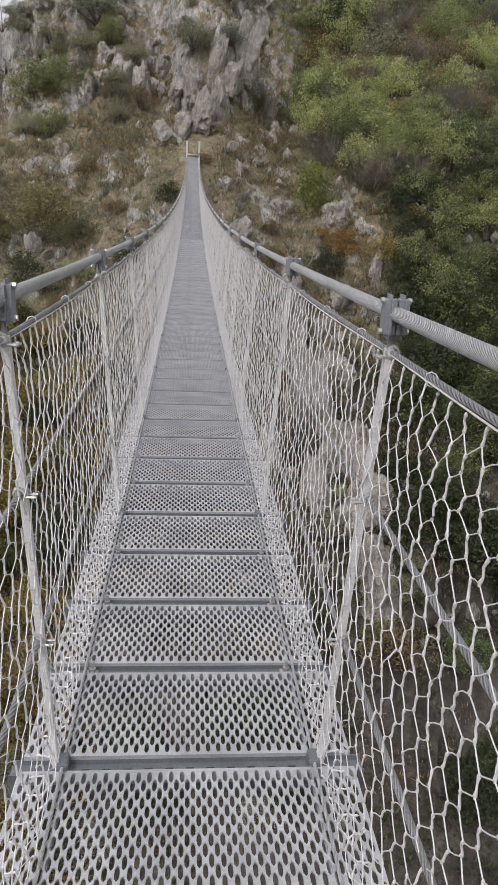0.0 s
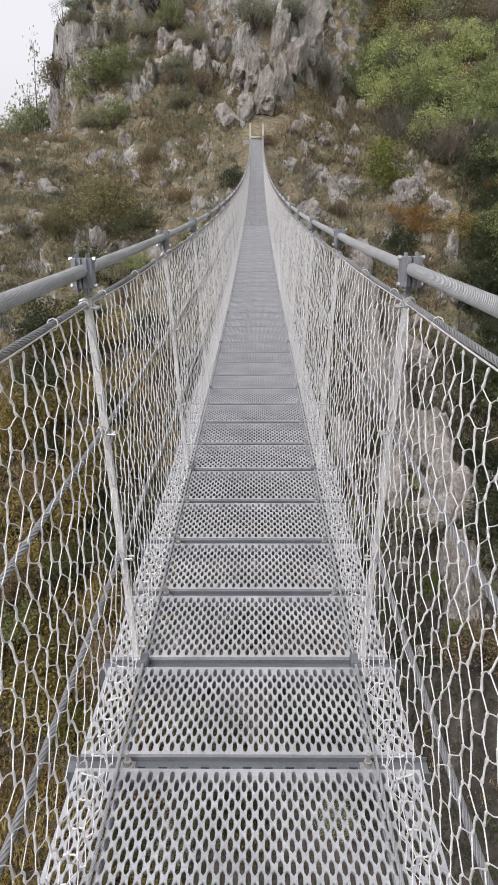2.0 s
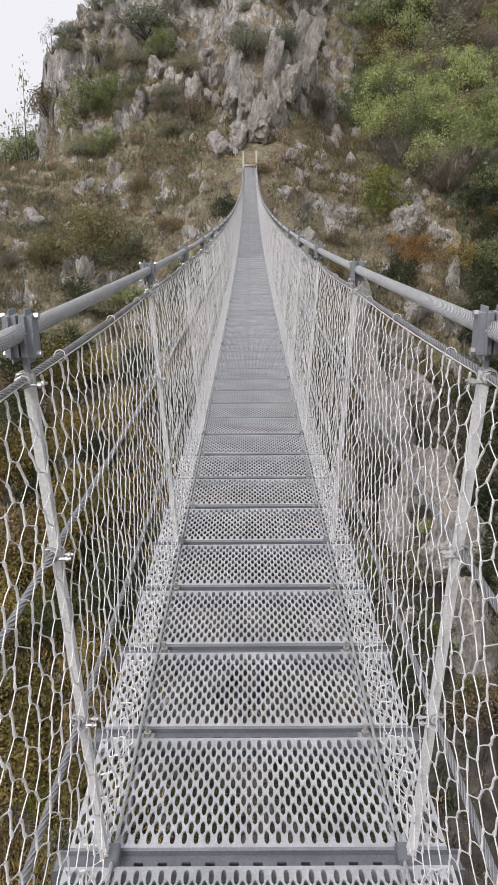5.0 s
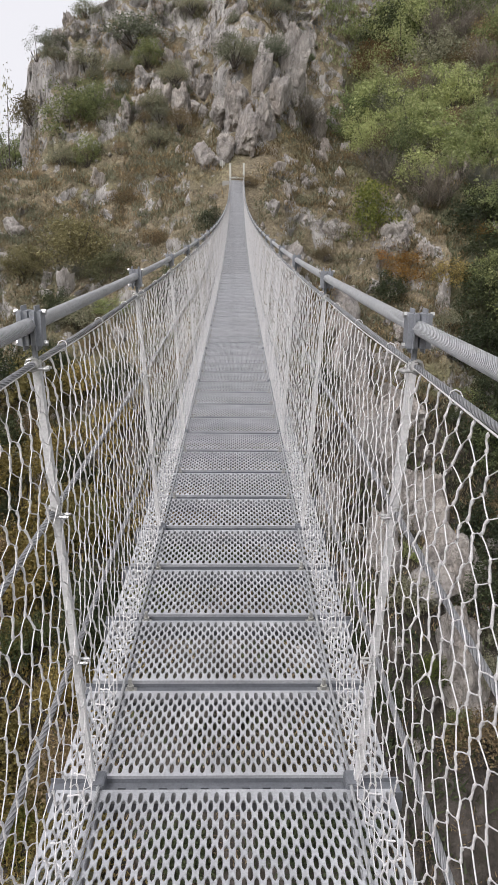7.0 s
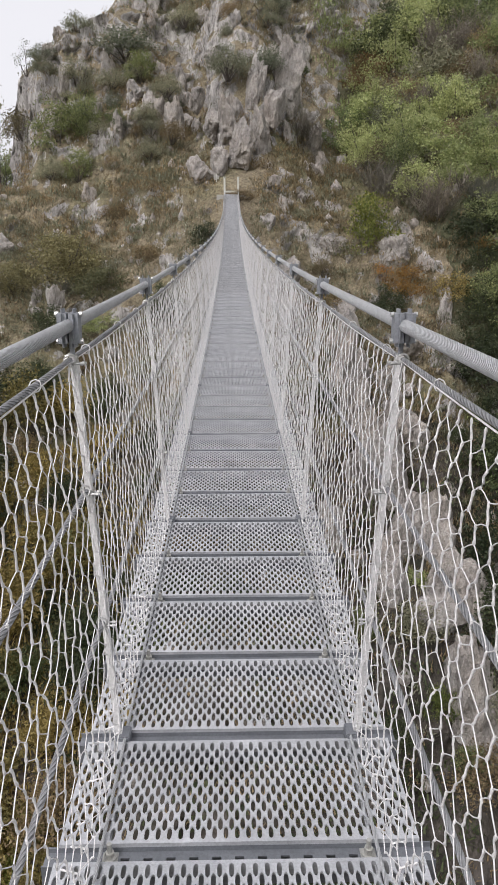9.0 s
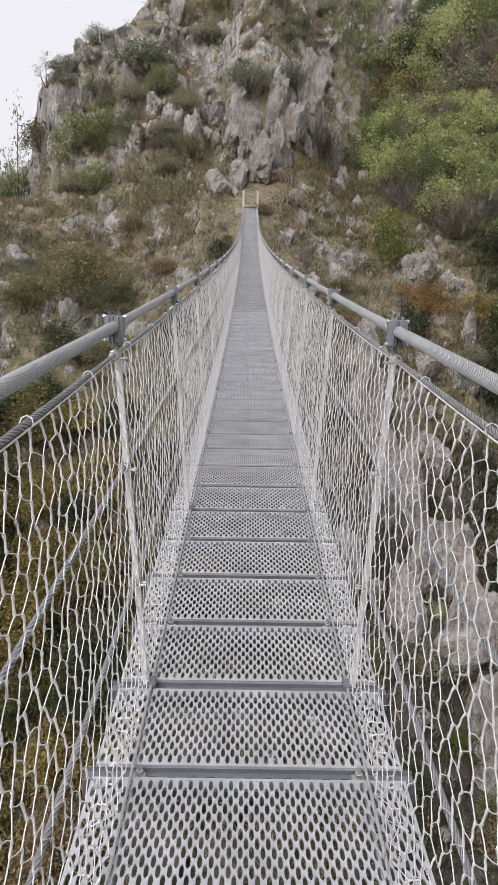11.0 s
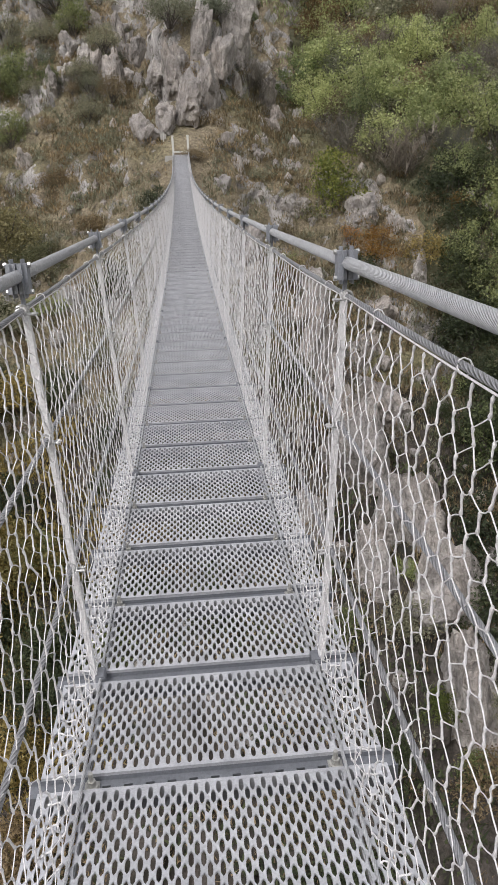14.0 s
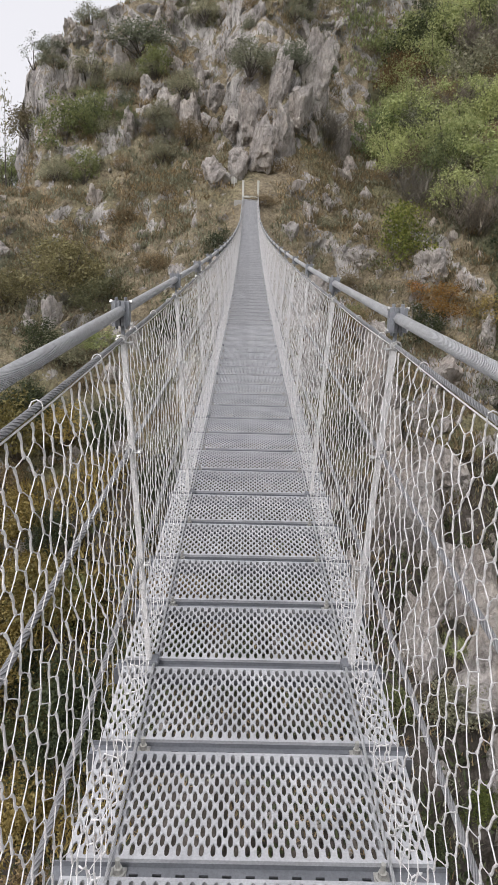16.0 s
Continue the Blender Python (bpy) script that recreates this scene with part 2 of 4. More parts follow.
# green, olive, brown and moss are lifted paler, with distant haze in the colour
M_LEAF = {
    "green": leaf_material("green_leaves", (0.192, 0.234, 0.102), (0.331, 0.388, 0.171), (0.465, 0.519, 0.258), 0.4),
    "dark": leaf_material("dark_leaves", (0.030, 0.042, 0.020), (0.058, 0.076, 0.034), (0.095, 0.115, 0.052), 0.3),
    "bright": leaf_material("yellow_green_leaves", (0.095, 0.125, 0.030), (0.195, 0.232, 0.055), (0.350, 0.355, 0.105), 0.4),
    "olive": leaf_material("grey_green_leaves", (0.167, 0.179, 0.122), (0.286, 0.290, 0.204), (0.412, 0.406, 0.306), 0.4),
    "brown": leaf_material("withered_leaves", (0.151, 0.113, 0.067), (0.265, 0.203, 0.120), (0.389, 0.309, 0.186), 0.4),
    "round": leaf_material("brown_green_leaves", (0.138, 0.132, 0.067), (0.236, 0.221, 0.113), (0.345, 0.316, 0.172), 0.35),
    "orange": leaf_material("orange_leaves", (0.225, 0.106, 0.025), (0.400, 0.206, 0.056), (0.500, 0.325, 0.112), 0.4),
    "yellow": leaf_material("yellow_leaves", (0.205, 0.160, 0.055), (0.345, 0.275, 0.100), (0.460, 0.385, 0.160), 0.45),
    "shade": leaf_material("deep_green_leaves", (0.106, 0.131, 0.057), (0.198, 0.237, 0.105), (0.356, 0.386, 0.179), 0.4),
    "moss": leaf_material("soft_green_leaves", (0.223, 0.269, 0.118), (0.401, 0.453, 0.206), (0.521, 0.558, 0.302), 0.45),
    "russet": leaf_material("red_brown_leaves", (0.115, 0.075, 0.035), (0.205, 0.130, 0.062), (0.285, 0.195, 0.095), 0.4),
    "grey": leaf_material("bare_twigs", (0.165, 0.152, 0.129), (0.248, 0.223, 0.193), (0.330, 0.297, 0.259), 0.3),
    "grass": leaf_material("dry_grass", (0.150, 0.128, 0.077), (0.262, 0.226, 0.142), (0.378, 0.330, 0.222), 0.4),
}
mb, nb, lb, bb = material("bark", 0.9)
cb = nb.new("ShaderNodeTexCoord")
kb = noise_node(nb, lb, 9.0, 6, cb.outputs["Object"])
lb.new(ramp(nb, lb, kb.outputs["Fac"], [(0.3, (0.05, 0.042, 0.035)), (0.7, (0.16, 0.14, 0.12))]).outputs["Color"], bb.inputs["Base Color"])
M_BARK = mb


def plain(name, col, rough=0.7):
    m, n, l, b = material(name, rough)
    co = n.new("ShaderNodeTexCoord")
    k = noise_node(n, l, 6.0, 5, co.outputs["Object"])
    c = ramp(n, l, k.outputs["Fac"], [(0.3, tuple(v * 0.8 for v in col)), (0.7, col)])
    l.new(c.outputs["Color"], b.inputs["Base Color"])
    return m


M_TOWER = plain("pale_painted_steel", (0.62, 0.62, 0.57))
M_CONCRETE = plain("concrete", (0.40, 0.39, 0.36), 0.9)
M_WHITE = plain("white_panel", (0.66, 0.66, 0.65))
M_WINDOW = plain("dark_glass", (0.06, 0.07, 0.08), 0.2)


# ---- mesh helpers ----
class Build:
    """Gathers vertices and faces of one mesh."""

    def __init__(self):
        self.v, self.f = [], []

    def box(self, x0, x1, y0, y1, z0, z1, bevel=0.0):
        if bevel <= 0:
            k = len(self.v)
            self.v += [(x, y, z) for z in (z0, z1) for y in (y0, y1) for x in (x0, x1)]
            self.f += [tuple(k + i for i in q) for q in ((0, 2, 3, 1), (4, 5, 7, 6), (0, 1, 5, 4), (2, 6, 7, 3), (0, 4, 6, 2), (1, 3, 7, 5))]
            return self
        bm = bmesh.new()
        bmesh.ops.create_cube(bm, size=1.0)
        for w in bm.verts:
            w.co = Vector(((x0 + x1) / 2 + w.co.x * (x1 - x0), (y0 + y1) / 2 + w.co.y * (y1 - y0), (z0 + z1) / 2 + w.co.z * (z1 - z0)))
        bmesh.ops.bevel(bm, geom=bm.edges[:], offset=bevel, segments=2, affect="EDGES")
        k = len(self.v)
        bm.verts.index_update()
        self.v += [tuple(w.co) for w in bm.verts]
        self.f += [tuple(k + w.index for w in fc.verts) for fc in bm.faces]
        bm.free()
        return self

    def tube(self, path, r, sides=6, cap=True, taper=None):
        pts = [Vector(p) for p in path]
        k0, n = len(self.v), len(pts)
        up = Vector((0.3, 0.2, 1)).normalized()
        for i, p in enumerate(pts):
            t = (pts[min(i + 1, n - 1)] - pts[max(i - 1, 0)]).normalized()
            a = t.cross(up)
            if a.length < 1e-3:
                a = t.cross(Vector((1, 0, 0)))
            a.normalize()
            b = t.cross(a)
            q = r if taper is None else r * taper[i]
            for s in range(sides):
                g = 2 * math.pi * s / sides
                self.v.append(tuple(p + a * (q * math.cos(g)) + b * (q * math.sin(g))))
        for i in range(n - 1):
            for s in range(sides):
                u, w = k0 + i * sides, k0 + (i + 1) * sides
                self.f.append((u + s, u + (s + 1) % sides, w + (s + 1) % sides, w + s))
        if cap:
            self.f.append(tuple(k0 + s for s in reversed(range(sides))))
            self.f.append(tuple(k0 + (n - 1) * sides + s for s in range(sides)))
        return self

    def mesh(self, name, mat, smooth=False):
        me = bpy.data.meshes.new(name)
        me.from_pydata(self.v, [], self.f)
        me.materials.append(mat)
        if smooth:
            me.shade_smooth()
        me.update()
        return me


def part(name, data, parent, label="", at=None):
    ob = new(name, data)
    ob.parent = parent
    if at is not None:
        ob.matrix_basis = at
    if label:
        ob["label"] = label
    return ob


def thing(name, label, category, group="", kind="", at=None, data=None):
    ob = tagged(new(name, data), label, category, group, kind)
    if at is not None:
        ob.matrix_basis = at
    return ob


# ---- the bridge's line ----
CURVE, SLOPE = 0.0018, -0.0044
STEP = 0.5
END = 61.0
BACK = -6.0


def deck_z(y):
    return CURVE * y * y + SLOPE * y


def side_scale(y):
    """How high the bridge's sides stand at y, as a share of their height in the middle: the cables run down to the far end."""
    return max(1.0 - 0.00062 * max(y - 12.0, 0.0) ** 2, 0.12)


def on_deck(y):
    """The pose of a piece of deck at y, tilted with the sag."""
    return Matrix.Translation((0, y, deck_z(y))) @ Matrix.Rotation(math.atan(2 * CURVE * y + SLOPE), 4, "X")


# ---- hillsides ----
def lattice(ix, iy, seed):
    h = (ix * 374761393 + iy * 668265263 + seed * 974711) & 0x7FFFFFFF
    h = ((h ^ (h >> 13)) * 1274126177) & 0x7FFFFFFF
    return ((h ^ (h >> 16)) & 0xFFFF) / 65535.0


def value_noise(x, y, seed):
    x, y = np.asarray(x, float), np.asarray(y, float)
    fx, fy = np.floor(x), np.floor(y)
    ix, iy = fx.astype(np.int64), fy.astype(np.int64)
    u, v = x - fx, y - fy
    u, v = u * u * (3 - 2 * u), v * v * (3 - 2 * v)
    a, b = lattice(ix, iy, seed), lattice(ix + 1, iy, seed)
    c, d = lattice(ix, iy + 1, seed), lattice(ix + 1, iy + 1, seed)
    return (a * (1 - u) + b * u) * (1 - v) + (c * (1 - u) + d * u) * v


def fbm(x, y, seed, octaves=5):
    s, a, t = 0.0, 1.0, 0.0
    for k in range(octaves):
        s = s + a * value_noise(x * 2 ** k + 17.3 * k, y * 2 ** k - 9.1 * k, seed + k)
        t += a
        a *= 0.5
    return s / t - 0.5


PROFILE_Y = [-400, -160, -110, -60, -30, -16, -9, -5, 2, 14, 28, 42, 51, 57, 63, 66, 72, 77, 88, 110, 160, 400]
PROFILE_Z = [95, 70, 45, 14, 4, 0.3, -2.2, -9, -22, -28, -24, -8.5, 1, 6.6, 9.6, 12.5, 22, 25.5, 34, 50, 70, 95]
GREEN_Z = [95, 70, 45, 14, 4, 0.3, -2.2, -9, -22, -28, -24, -8.5, 1, 6.6, 10.0, 12.0, 16.5, 20.0, 28, 44, 64, 95]


def height(x, y):
    x, y = np.asarray(x, float), np.asarray(y, float)
    right = np.clip(x - 5, 0, 60)
    shift = 0.42 * np.minimum(right, 14) + 0.2 * np.maximum(right - 14, 0)
    shift = shift * np.clip((y - 20) / 30, 0, 1) + 7.0 * fbm(x / 13, y / 30, 3, 4) * np.clip(np.abs(y - 53) / 8 + np.abs(x) / 8, 0, 1)
    shift = shift + 4.2 * np.exp(-(x / 5.5) ** 2) * np.clip((y - 20) / 20, 0, 1) * np.clip((66 - y) / 10, 0, 1)
    shift = shift + 5.0 * np.exp(-((x - 2.0) / 3.1) ** 4) * np.clip((y - 54.5) / 5, 0, 1) + 2.5 * np.clip((-3 - x) / 4, 0, 1) * np.clip((y - 56) / 6, 0, 1)
    green = np.clip((x - 5.5 - 0.35 * (y - 66)) / 3.0, 0, 1)
    z = np.interp(y + shift, PROFILE_Y, PROFILE_Z) * (1 - green) + np.interp(y + shift, PROFILE_Y, GREEN_Z) * green
    # the cliff of the left ends in an edge, past which the hill falls away
    past = np.clip((-16.7 - x - 0.25 * (y - 75) + 2.0 * fbm(y / 4, x / 9, 5, 3)) / 2.6, 0, 1) * np.clip((y - 50) / 12, 0, 1)
    low = 7.0 + 0.06 * (y - 70) + 2.0 * fbm(x / 9, y / 9, 8, 3)
    z = z * (1 - past) + np.minimum(z, low) * past
    # the left shoulder is lower than the peak behind it
    sh = np.clip((-7.5 - x) / 4.0, 0, 1) * np.clip((y - 60) / 5, 0, 1)
    cap = 20.4 + 0.58 * (x + 11.6) + 0.05 * (y - 76) + 2.0 * fbm(x / 5, y / 5, 9, 3)
    z = z * (1 - sh) + np.minimum(z, cap) * sh
    # the green hill of the right is cut off by a terrace
    tr = np.clip((x - 18) / 6, 0, 1) * np.clip((y - 60) / 10, 0, 1)
    z = z * (1 - tr) + np.minimum(z, 32.0 + 0.02 * (y - 80)) * tr
    rough = 3.2 * fbm(x / 7, y / 7, 21, 6) + 1.25 * fbm(x / 1.9, y / 1.9, 33, 4)
    keep = 1 - 0.85 * np.exp(-(x * x) / 6.0 - ((y - 53) / 5.0) ** 2)
    z = z + rough * keep
    # the bank at the near end stays below the walkway
    bank = np.clip((2.6 - np.abs(x)) / 1.0, 0, 1) * np.clip((y + 16) / 3, 0, 1) * np.clip((4 - y) / 3, 0, 1)
    return z * (1 - bank) + np.minimum(z, -0.7) * bank


def woods(x, y):
    """How many metres a spot lies inside the wooded part of the slope (below zero: outside)."""
    return x - np.interp(y, [30, 46, 51, 53, 58, 64, 70, 76, 90], [12.0, 13.2, 13.4, 11.0, 9.0, 8.0, 9.4, 13.0, 20.0])


def sheet(name, xs, ys, label):
    X, Y = np.meshgrid(xs, ys)
    Z = height(X, Y)
    # steep faces break into upright ribs and ledges
    gy, gx = np.gradient(Z, ys, xs)
    steep = np.clip((np.hypot(gx, gy) - 0.75) / 0.8, 0, 1)
    rib = np.abs(fbm(X / 2.6, Z / 5.5, 51, 5)) * 2 + 0.9 * np.abs(fbm(X / 7.0, Z / 13.0, 55, 3)) * 2
    crack = np.abs(fbm(X / 0.9, Z / 2.4, 61, 4)) * 2
    flake = np.abs(fbm(X / 0.55 + 40, Z / 0.8, 67, 3)) * 2
    push = steep * (1.9 * rib + 1.5 * crack + 0.7 * flake - 1.5)
    Yd = Y - push
    Xd = X + steep * (3.0 * fbm(Y / 4.0, Z / 4.0, 81, 4) + 1.2 * fbm(Y / 1.2, Z / 1.6, 85, 3))
    Zd = Z + 0.25 * steep * (crack - 0.3)
    nx, ny = len(xs), len(ys)
    v = np.stack([Xd, Yd, Zd], -1).reshape(-1, 3)
    i = np.arange(nx * ny).reshape(ny, nx)
    f = np.stack([i[:-1, :-1], i[:-1, 1:], i[1:, 1:], i[1:, :-1]], -1).reshape(-1, 4)
    me = bpy.data.meshes.new(name)
    me.from_pydata(v.tolist(), [], f.tolist())
    me.materials.append(M_GROUND)
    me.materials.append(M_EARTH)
    me.materials.append(M_BRUSH)
    # the gorge bed takes the brown earth that has shade in its colour
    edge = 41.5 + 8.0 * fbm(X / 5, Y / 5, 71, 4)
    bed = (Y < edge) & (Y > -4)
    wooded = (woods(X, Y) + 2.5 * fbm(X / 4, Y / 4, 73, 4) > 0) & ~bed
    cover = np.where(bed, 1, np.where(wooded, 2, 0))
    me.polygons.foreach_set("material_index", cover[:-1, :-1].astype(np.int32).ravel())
    me.shade_smooth()
    me.update()
    return tagged(new(name, me), label, "hillside", "", "structure")


xs = np.unique(np.concatenate([np.linspace(-900, -60, 22), np.linspace(-60, -28, 50), np.linspace(-28, 34, 290), np.linspace(34, 70, 50), np.linspace(70, 900, 22)]))
ys = np.unique(np.concatenate([np.linspace(-900, -90, 22), np.linspace(-90, 26, 90), np.linspace(26, 62, 110), np.linspace(62, 90, 180), np.linspace(90, 130, 50), np.linspace(130, 1500, 30)]))
ground = sheet("ground", xs, ys, "rocky gorge slopes with dry grass and grey limestone cliffs")

# ---- the suspension bridge ----
HALF = 0.525         # half the deck's width
CLAMP_X, CLAMP_Z = 0.509, 1.438
FOOT_X = 0.42
ROPES = ((0.496, 1.334, 0.0085), (0.470, 0.915, 0.0085), (0.441, 0.45, 0.0085))   # side ropes: x, z, radius


def side_x(z):
    """Where the leaning side of the bridge stands at a height."""
    return FOOT_X + (CLAMP_X - FOOT_X) * z / CLAMP_Z


def grating(fine, walls):
    """A steel plate with staggered long holes, their rims raised, and folded edges."""
    b = Build()
    cols, rows, y0, y1 = 31, 12, 0.034, 0.466
    px = 2 * HALF / (cols + 0.5)
    tip, flank = 0.0297, 0.0042              # half the height of a hole's cell at its tip and at its flank
    py = tip + flank
    hw, hl = 0.0076, 0.0252
    low = (y0 + y1) / 2 - (rows - 1) / 2 * py
    cell = [(0.5, 0), (0.5, flank), (0, tip), (-0.5, flank), (-0.5, 0), (-0.5, -flank), (0, -tip), (0.5, -flank)]
    hole = [(1, 0), (0.82, 0.64), (0, 1), (-0.82, 0.64), (-1, 0), (-0.82, -0.64), (0, -1), (0.82, -0.64)]
    if not fine:
        cell = [cell[i] for i in (1, 2, 3, 5, 6, 7)]
        hole = [(0.95, 0.48), (0, 1), (-0.95, 0.48), (-0.95, -0.48), (0, -1), (0.95, -0.48)]
    n = len(cell)
    for r in range(rows):
        cy = low + py * r
        off = 0.5 if r % 2 else 0.0
        for c in range(cols):
            cx = -HALF + px * (c + 0.5 + off)
            k = len(b.v)
            b.v += [(cx + u * px, cy + w, 0) for u, w in cell]
            b.v += [(cx + u * hw, cy + w * hl, 0.0012) for u, w in hole]
            if walls:
                b.v += [(cx + u * hw * 0.96, cy + w * hl * 0.98, -0.0045) for u, w in hole]
            for s in range(n):
                t = (s + 1) % n
                b.f.append((k + s, k + t, k + n + t, k + n + s))
                if walls:
                    b.f.append((k + n + s, k + n + t, k + 2 * n + t, k + 2 * n + s))
            # plain plate between the outer rows and the folded edges
            for edge, at_row, way in ((y0, 0, -1), (y1, rows - 1, 1)):
                if r == at_row:
                    for q in (-1, 1):
                        k = len(b.v)
                        b.v += [(cx, edge, 0), (cx + q * px / 2, edge, 0), (cx + q * px / 2, cy + way * flank, 0), (cx, cy + way * tip, 0)]
                        b.f.append((k, k + 1, k + 2, k + 3) if q * way < 0 else (k + 3, k + 2, k + 1, k))
        # half cells at the sides
        xa = HALF if not off else -HALF
        for w0, w1 in ((-flank, flank),):
            k = len(b.v)
            inner = xa - (px / 2 if xa > 0 else -px / 2)
            b.v += [(inner, cy + w0, 0), (xa, cy - tip, 0), (xa, cy + tip, 0), (inner, cy + w1, 0)]
            b.f.append((k, k + 1, k + 2, k + 3) if xa > 0 else (k + 3, k + 2, k + 1, k))
    b.box(-HALF, HALF, y0 - 0.004, y0 + 0.008, -0.042, 0.0005)
    b.box(-HALF, HALF, y1 - 0.008, y1 + 0.004, -0.042, 0.0005)
    if fine:
        for sx in (-1, 1):
            b.box(sx * 0.385 - 0.006, sx * 0.385 + 0.006, y0 + 0.01, y1 - 0.01, -0.035, -0.012)
    return b.mesh("panel", M_GRATE)


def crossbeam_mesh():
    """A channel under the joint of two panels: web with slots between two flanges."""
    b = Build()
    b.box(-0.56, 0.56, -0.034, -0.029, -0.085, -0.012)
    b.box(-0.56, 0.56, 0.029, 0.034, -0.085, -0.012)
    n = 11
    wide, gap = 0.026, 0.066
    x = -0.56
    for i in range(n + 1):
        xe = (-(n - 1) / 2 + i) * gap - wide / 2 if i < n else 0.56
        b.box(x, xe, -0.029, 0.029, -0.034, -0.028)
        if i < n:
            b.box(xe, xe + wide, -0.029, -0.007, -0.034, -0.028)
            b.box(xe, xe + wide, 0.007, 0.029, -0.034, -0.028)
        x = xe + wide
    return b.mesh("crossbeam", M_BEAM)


def hexagon(b, x, y, z0, z1, r, n=6, axis="Z"):
    k = len(b.v)
    for z in (z0, z1):
        for s in range(n):
            g = 2 * math.pi * s / n
            p = (r * math.cos(g), r * math.sin(g), z)
            b.v.append((x + p[0], y + p[1], p[2]) if axis == "Z" else (p[2], x + p[0], y + p[1]))
    for s in range(n):
        b.f.append((k + s, k + (s + 1) % n, k + n + (s + 1) % n, k + n + s))
    b.f.append(tuple(k + s for s in reversed(range(n))))
    b.f.append(tuple(k + n + s for s in range(n)))


def deck_bolt_mesh():
    """A saddle plate, washer, nut and the thread's end over it."""
    b = Build()
    b.box(-0.022, 0.022, -0.022, 0.022, -0.028, -0.022)
    hexagon(b, 0, 0, -0.020, -0.016, 0.019, 12)
    hexagon(b, 0, 0, -0.016, 0.002, 0.0135)
    hexagon(b, 0, 0, 0.002, 0.030, 0.0075, 8)
    return b.mesh("bolt", M_BRASS)


deck = thing("bridge_deck", "perforated galvanised steel walkway sagging across the gorge", "footbridge")
FINE, MIDDLE, COARSE = grating(True, True), grating(False, True), grating(False, False)
BEAM, BOLT = crossbeam_mesh(), deck_bolt_mesh()
saddle = Build()
saddle.box(-0.02, 0.02, -0.033, 0.033, -0.028, 0.018, 0.004)
SADDLE = saddle.mesh("saddle", M_BEAM)
rng = random.Random(4)
for k in range(int(BACK / STEP), int(END / STEP)):
    y = k * STEP
    tilt = Matrix.Identity(4) if y > 14 else Matrix.Rotation(rng.uniform(-0.0025, 0.0025), 4, "Y") @ Matrix.Translation((rng.uniform(-0.002, 0.002), 0, rng.uniform(-0.0015, 0.0015)))
    part("panel", FINE if -2.6 < y < 15 else MIDDLE if 0 < y < 24 else COARSE, deck, at=on_deck(y) @ tilt)
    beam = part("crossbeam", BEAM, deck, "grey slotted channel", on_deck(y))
    for sx in (-1, 1):
        if k % 4:
            part("bolt", BOLT, beam, "yellow zinc bolt", Matrix.Translation((sx * 0.372, 0, 0)))
        else:
            part("saddle", SADDLE, beam, "", Matrix.Translation((sx * 0.40, 0, 0)))


def rope_path(x, h, step, y0=BACK, y1=END):
    n = int((y1 - y0) / step)
    return [(x, y0 + (y1 - y0) * i / n, deck_z(y0 + (y1 - y0) * i / n) + h * side_scale(y0 + (y1 - y0) * i / n)) for i in range(n + 1)]


def rope_mesh(name, x, h, r, strand_count, lay, mat):
    """A rope along the bridge; each corner carries the phase of the strands' lay."""
    path = rope_path(x, h, 0.25, BACK, END + 0.3)
    sides, v, f, phase = 16, [], [], []
    for i, (px, py, pz) in enumerate(path):
        for s in range(sides + 1):
            g = 2 * math.pi * s / sides
            v.append((px + r * math.cos(g), py, pz + r * math.sin(g)))
            phase.append(strand_count * g + lay * py)
    for i in range(len(path) - 1):
        for s in range(sides):
            u, w = i * (sides + 1) + s, (i + 1) * (sides + 1) + s
            f.append((u, w, w + 1, u + 1))
    me = bpy.data.meshes.new(name)
    me.from_pydata(v, [], f)
    me.attributes.new("lay", "FLOAT", "POINT").data.foreach_set("value", phase)
    me.materials.append(mat)
    me.shade_smooth()
    me.update()
    return me


for sx in (-1, 1):
    thing("main_cable", "thick grey twisted steel cable held by clamps", "cable", "main cables of the bridge", "",
          None, rope_mesh("main_cable", sx * CLAMP_X, CLAMP_Z, 0.0195, 26, 480.0, M_CABLE))
    for x, h, r in ROPES:
        thing("side_rope", "grey twisted steel rope running beside the net", "wire rope", "side ropes of the bridge", "",
              None, rope_mesh("side_rope", sx * (x + 0.006 + r), h, r, 6, 260.0, M_ROPE))
    thing("deck_rope", "grey steel rope lying along the deck's edge", "wire rope", "deck ropes", "",
          None, rope_mesh("deck_rope", sx * 0.396, 0.010, 0.0055, 6, 260.0, M_CABLE))


# hanger posts with cable clamps
def loop(cx, cz, r, wire, y, lean=0.0):
    b = Build()
    pts = [(cx + r * math.cos(g), y + lean * math.sin(g), cz + r * math.sin(g)) for g in [i * math.pi / 4 for i in range(9)]]
    b.tube(pts, wire, 5)
    return b


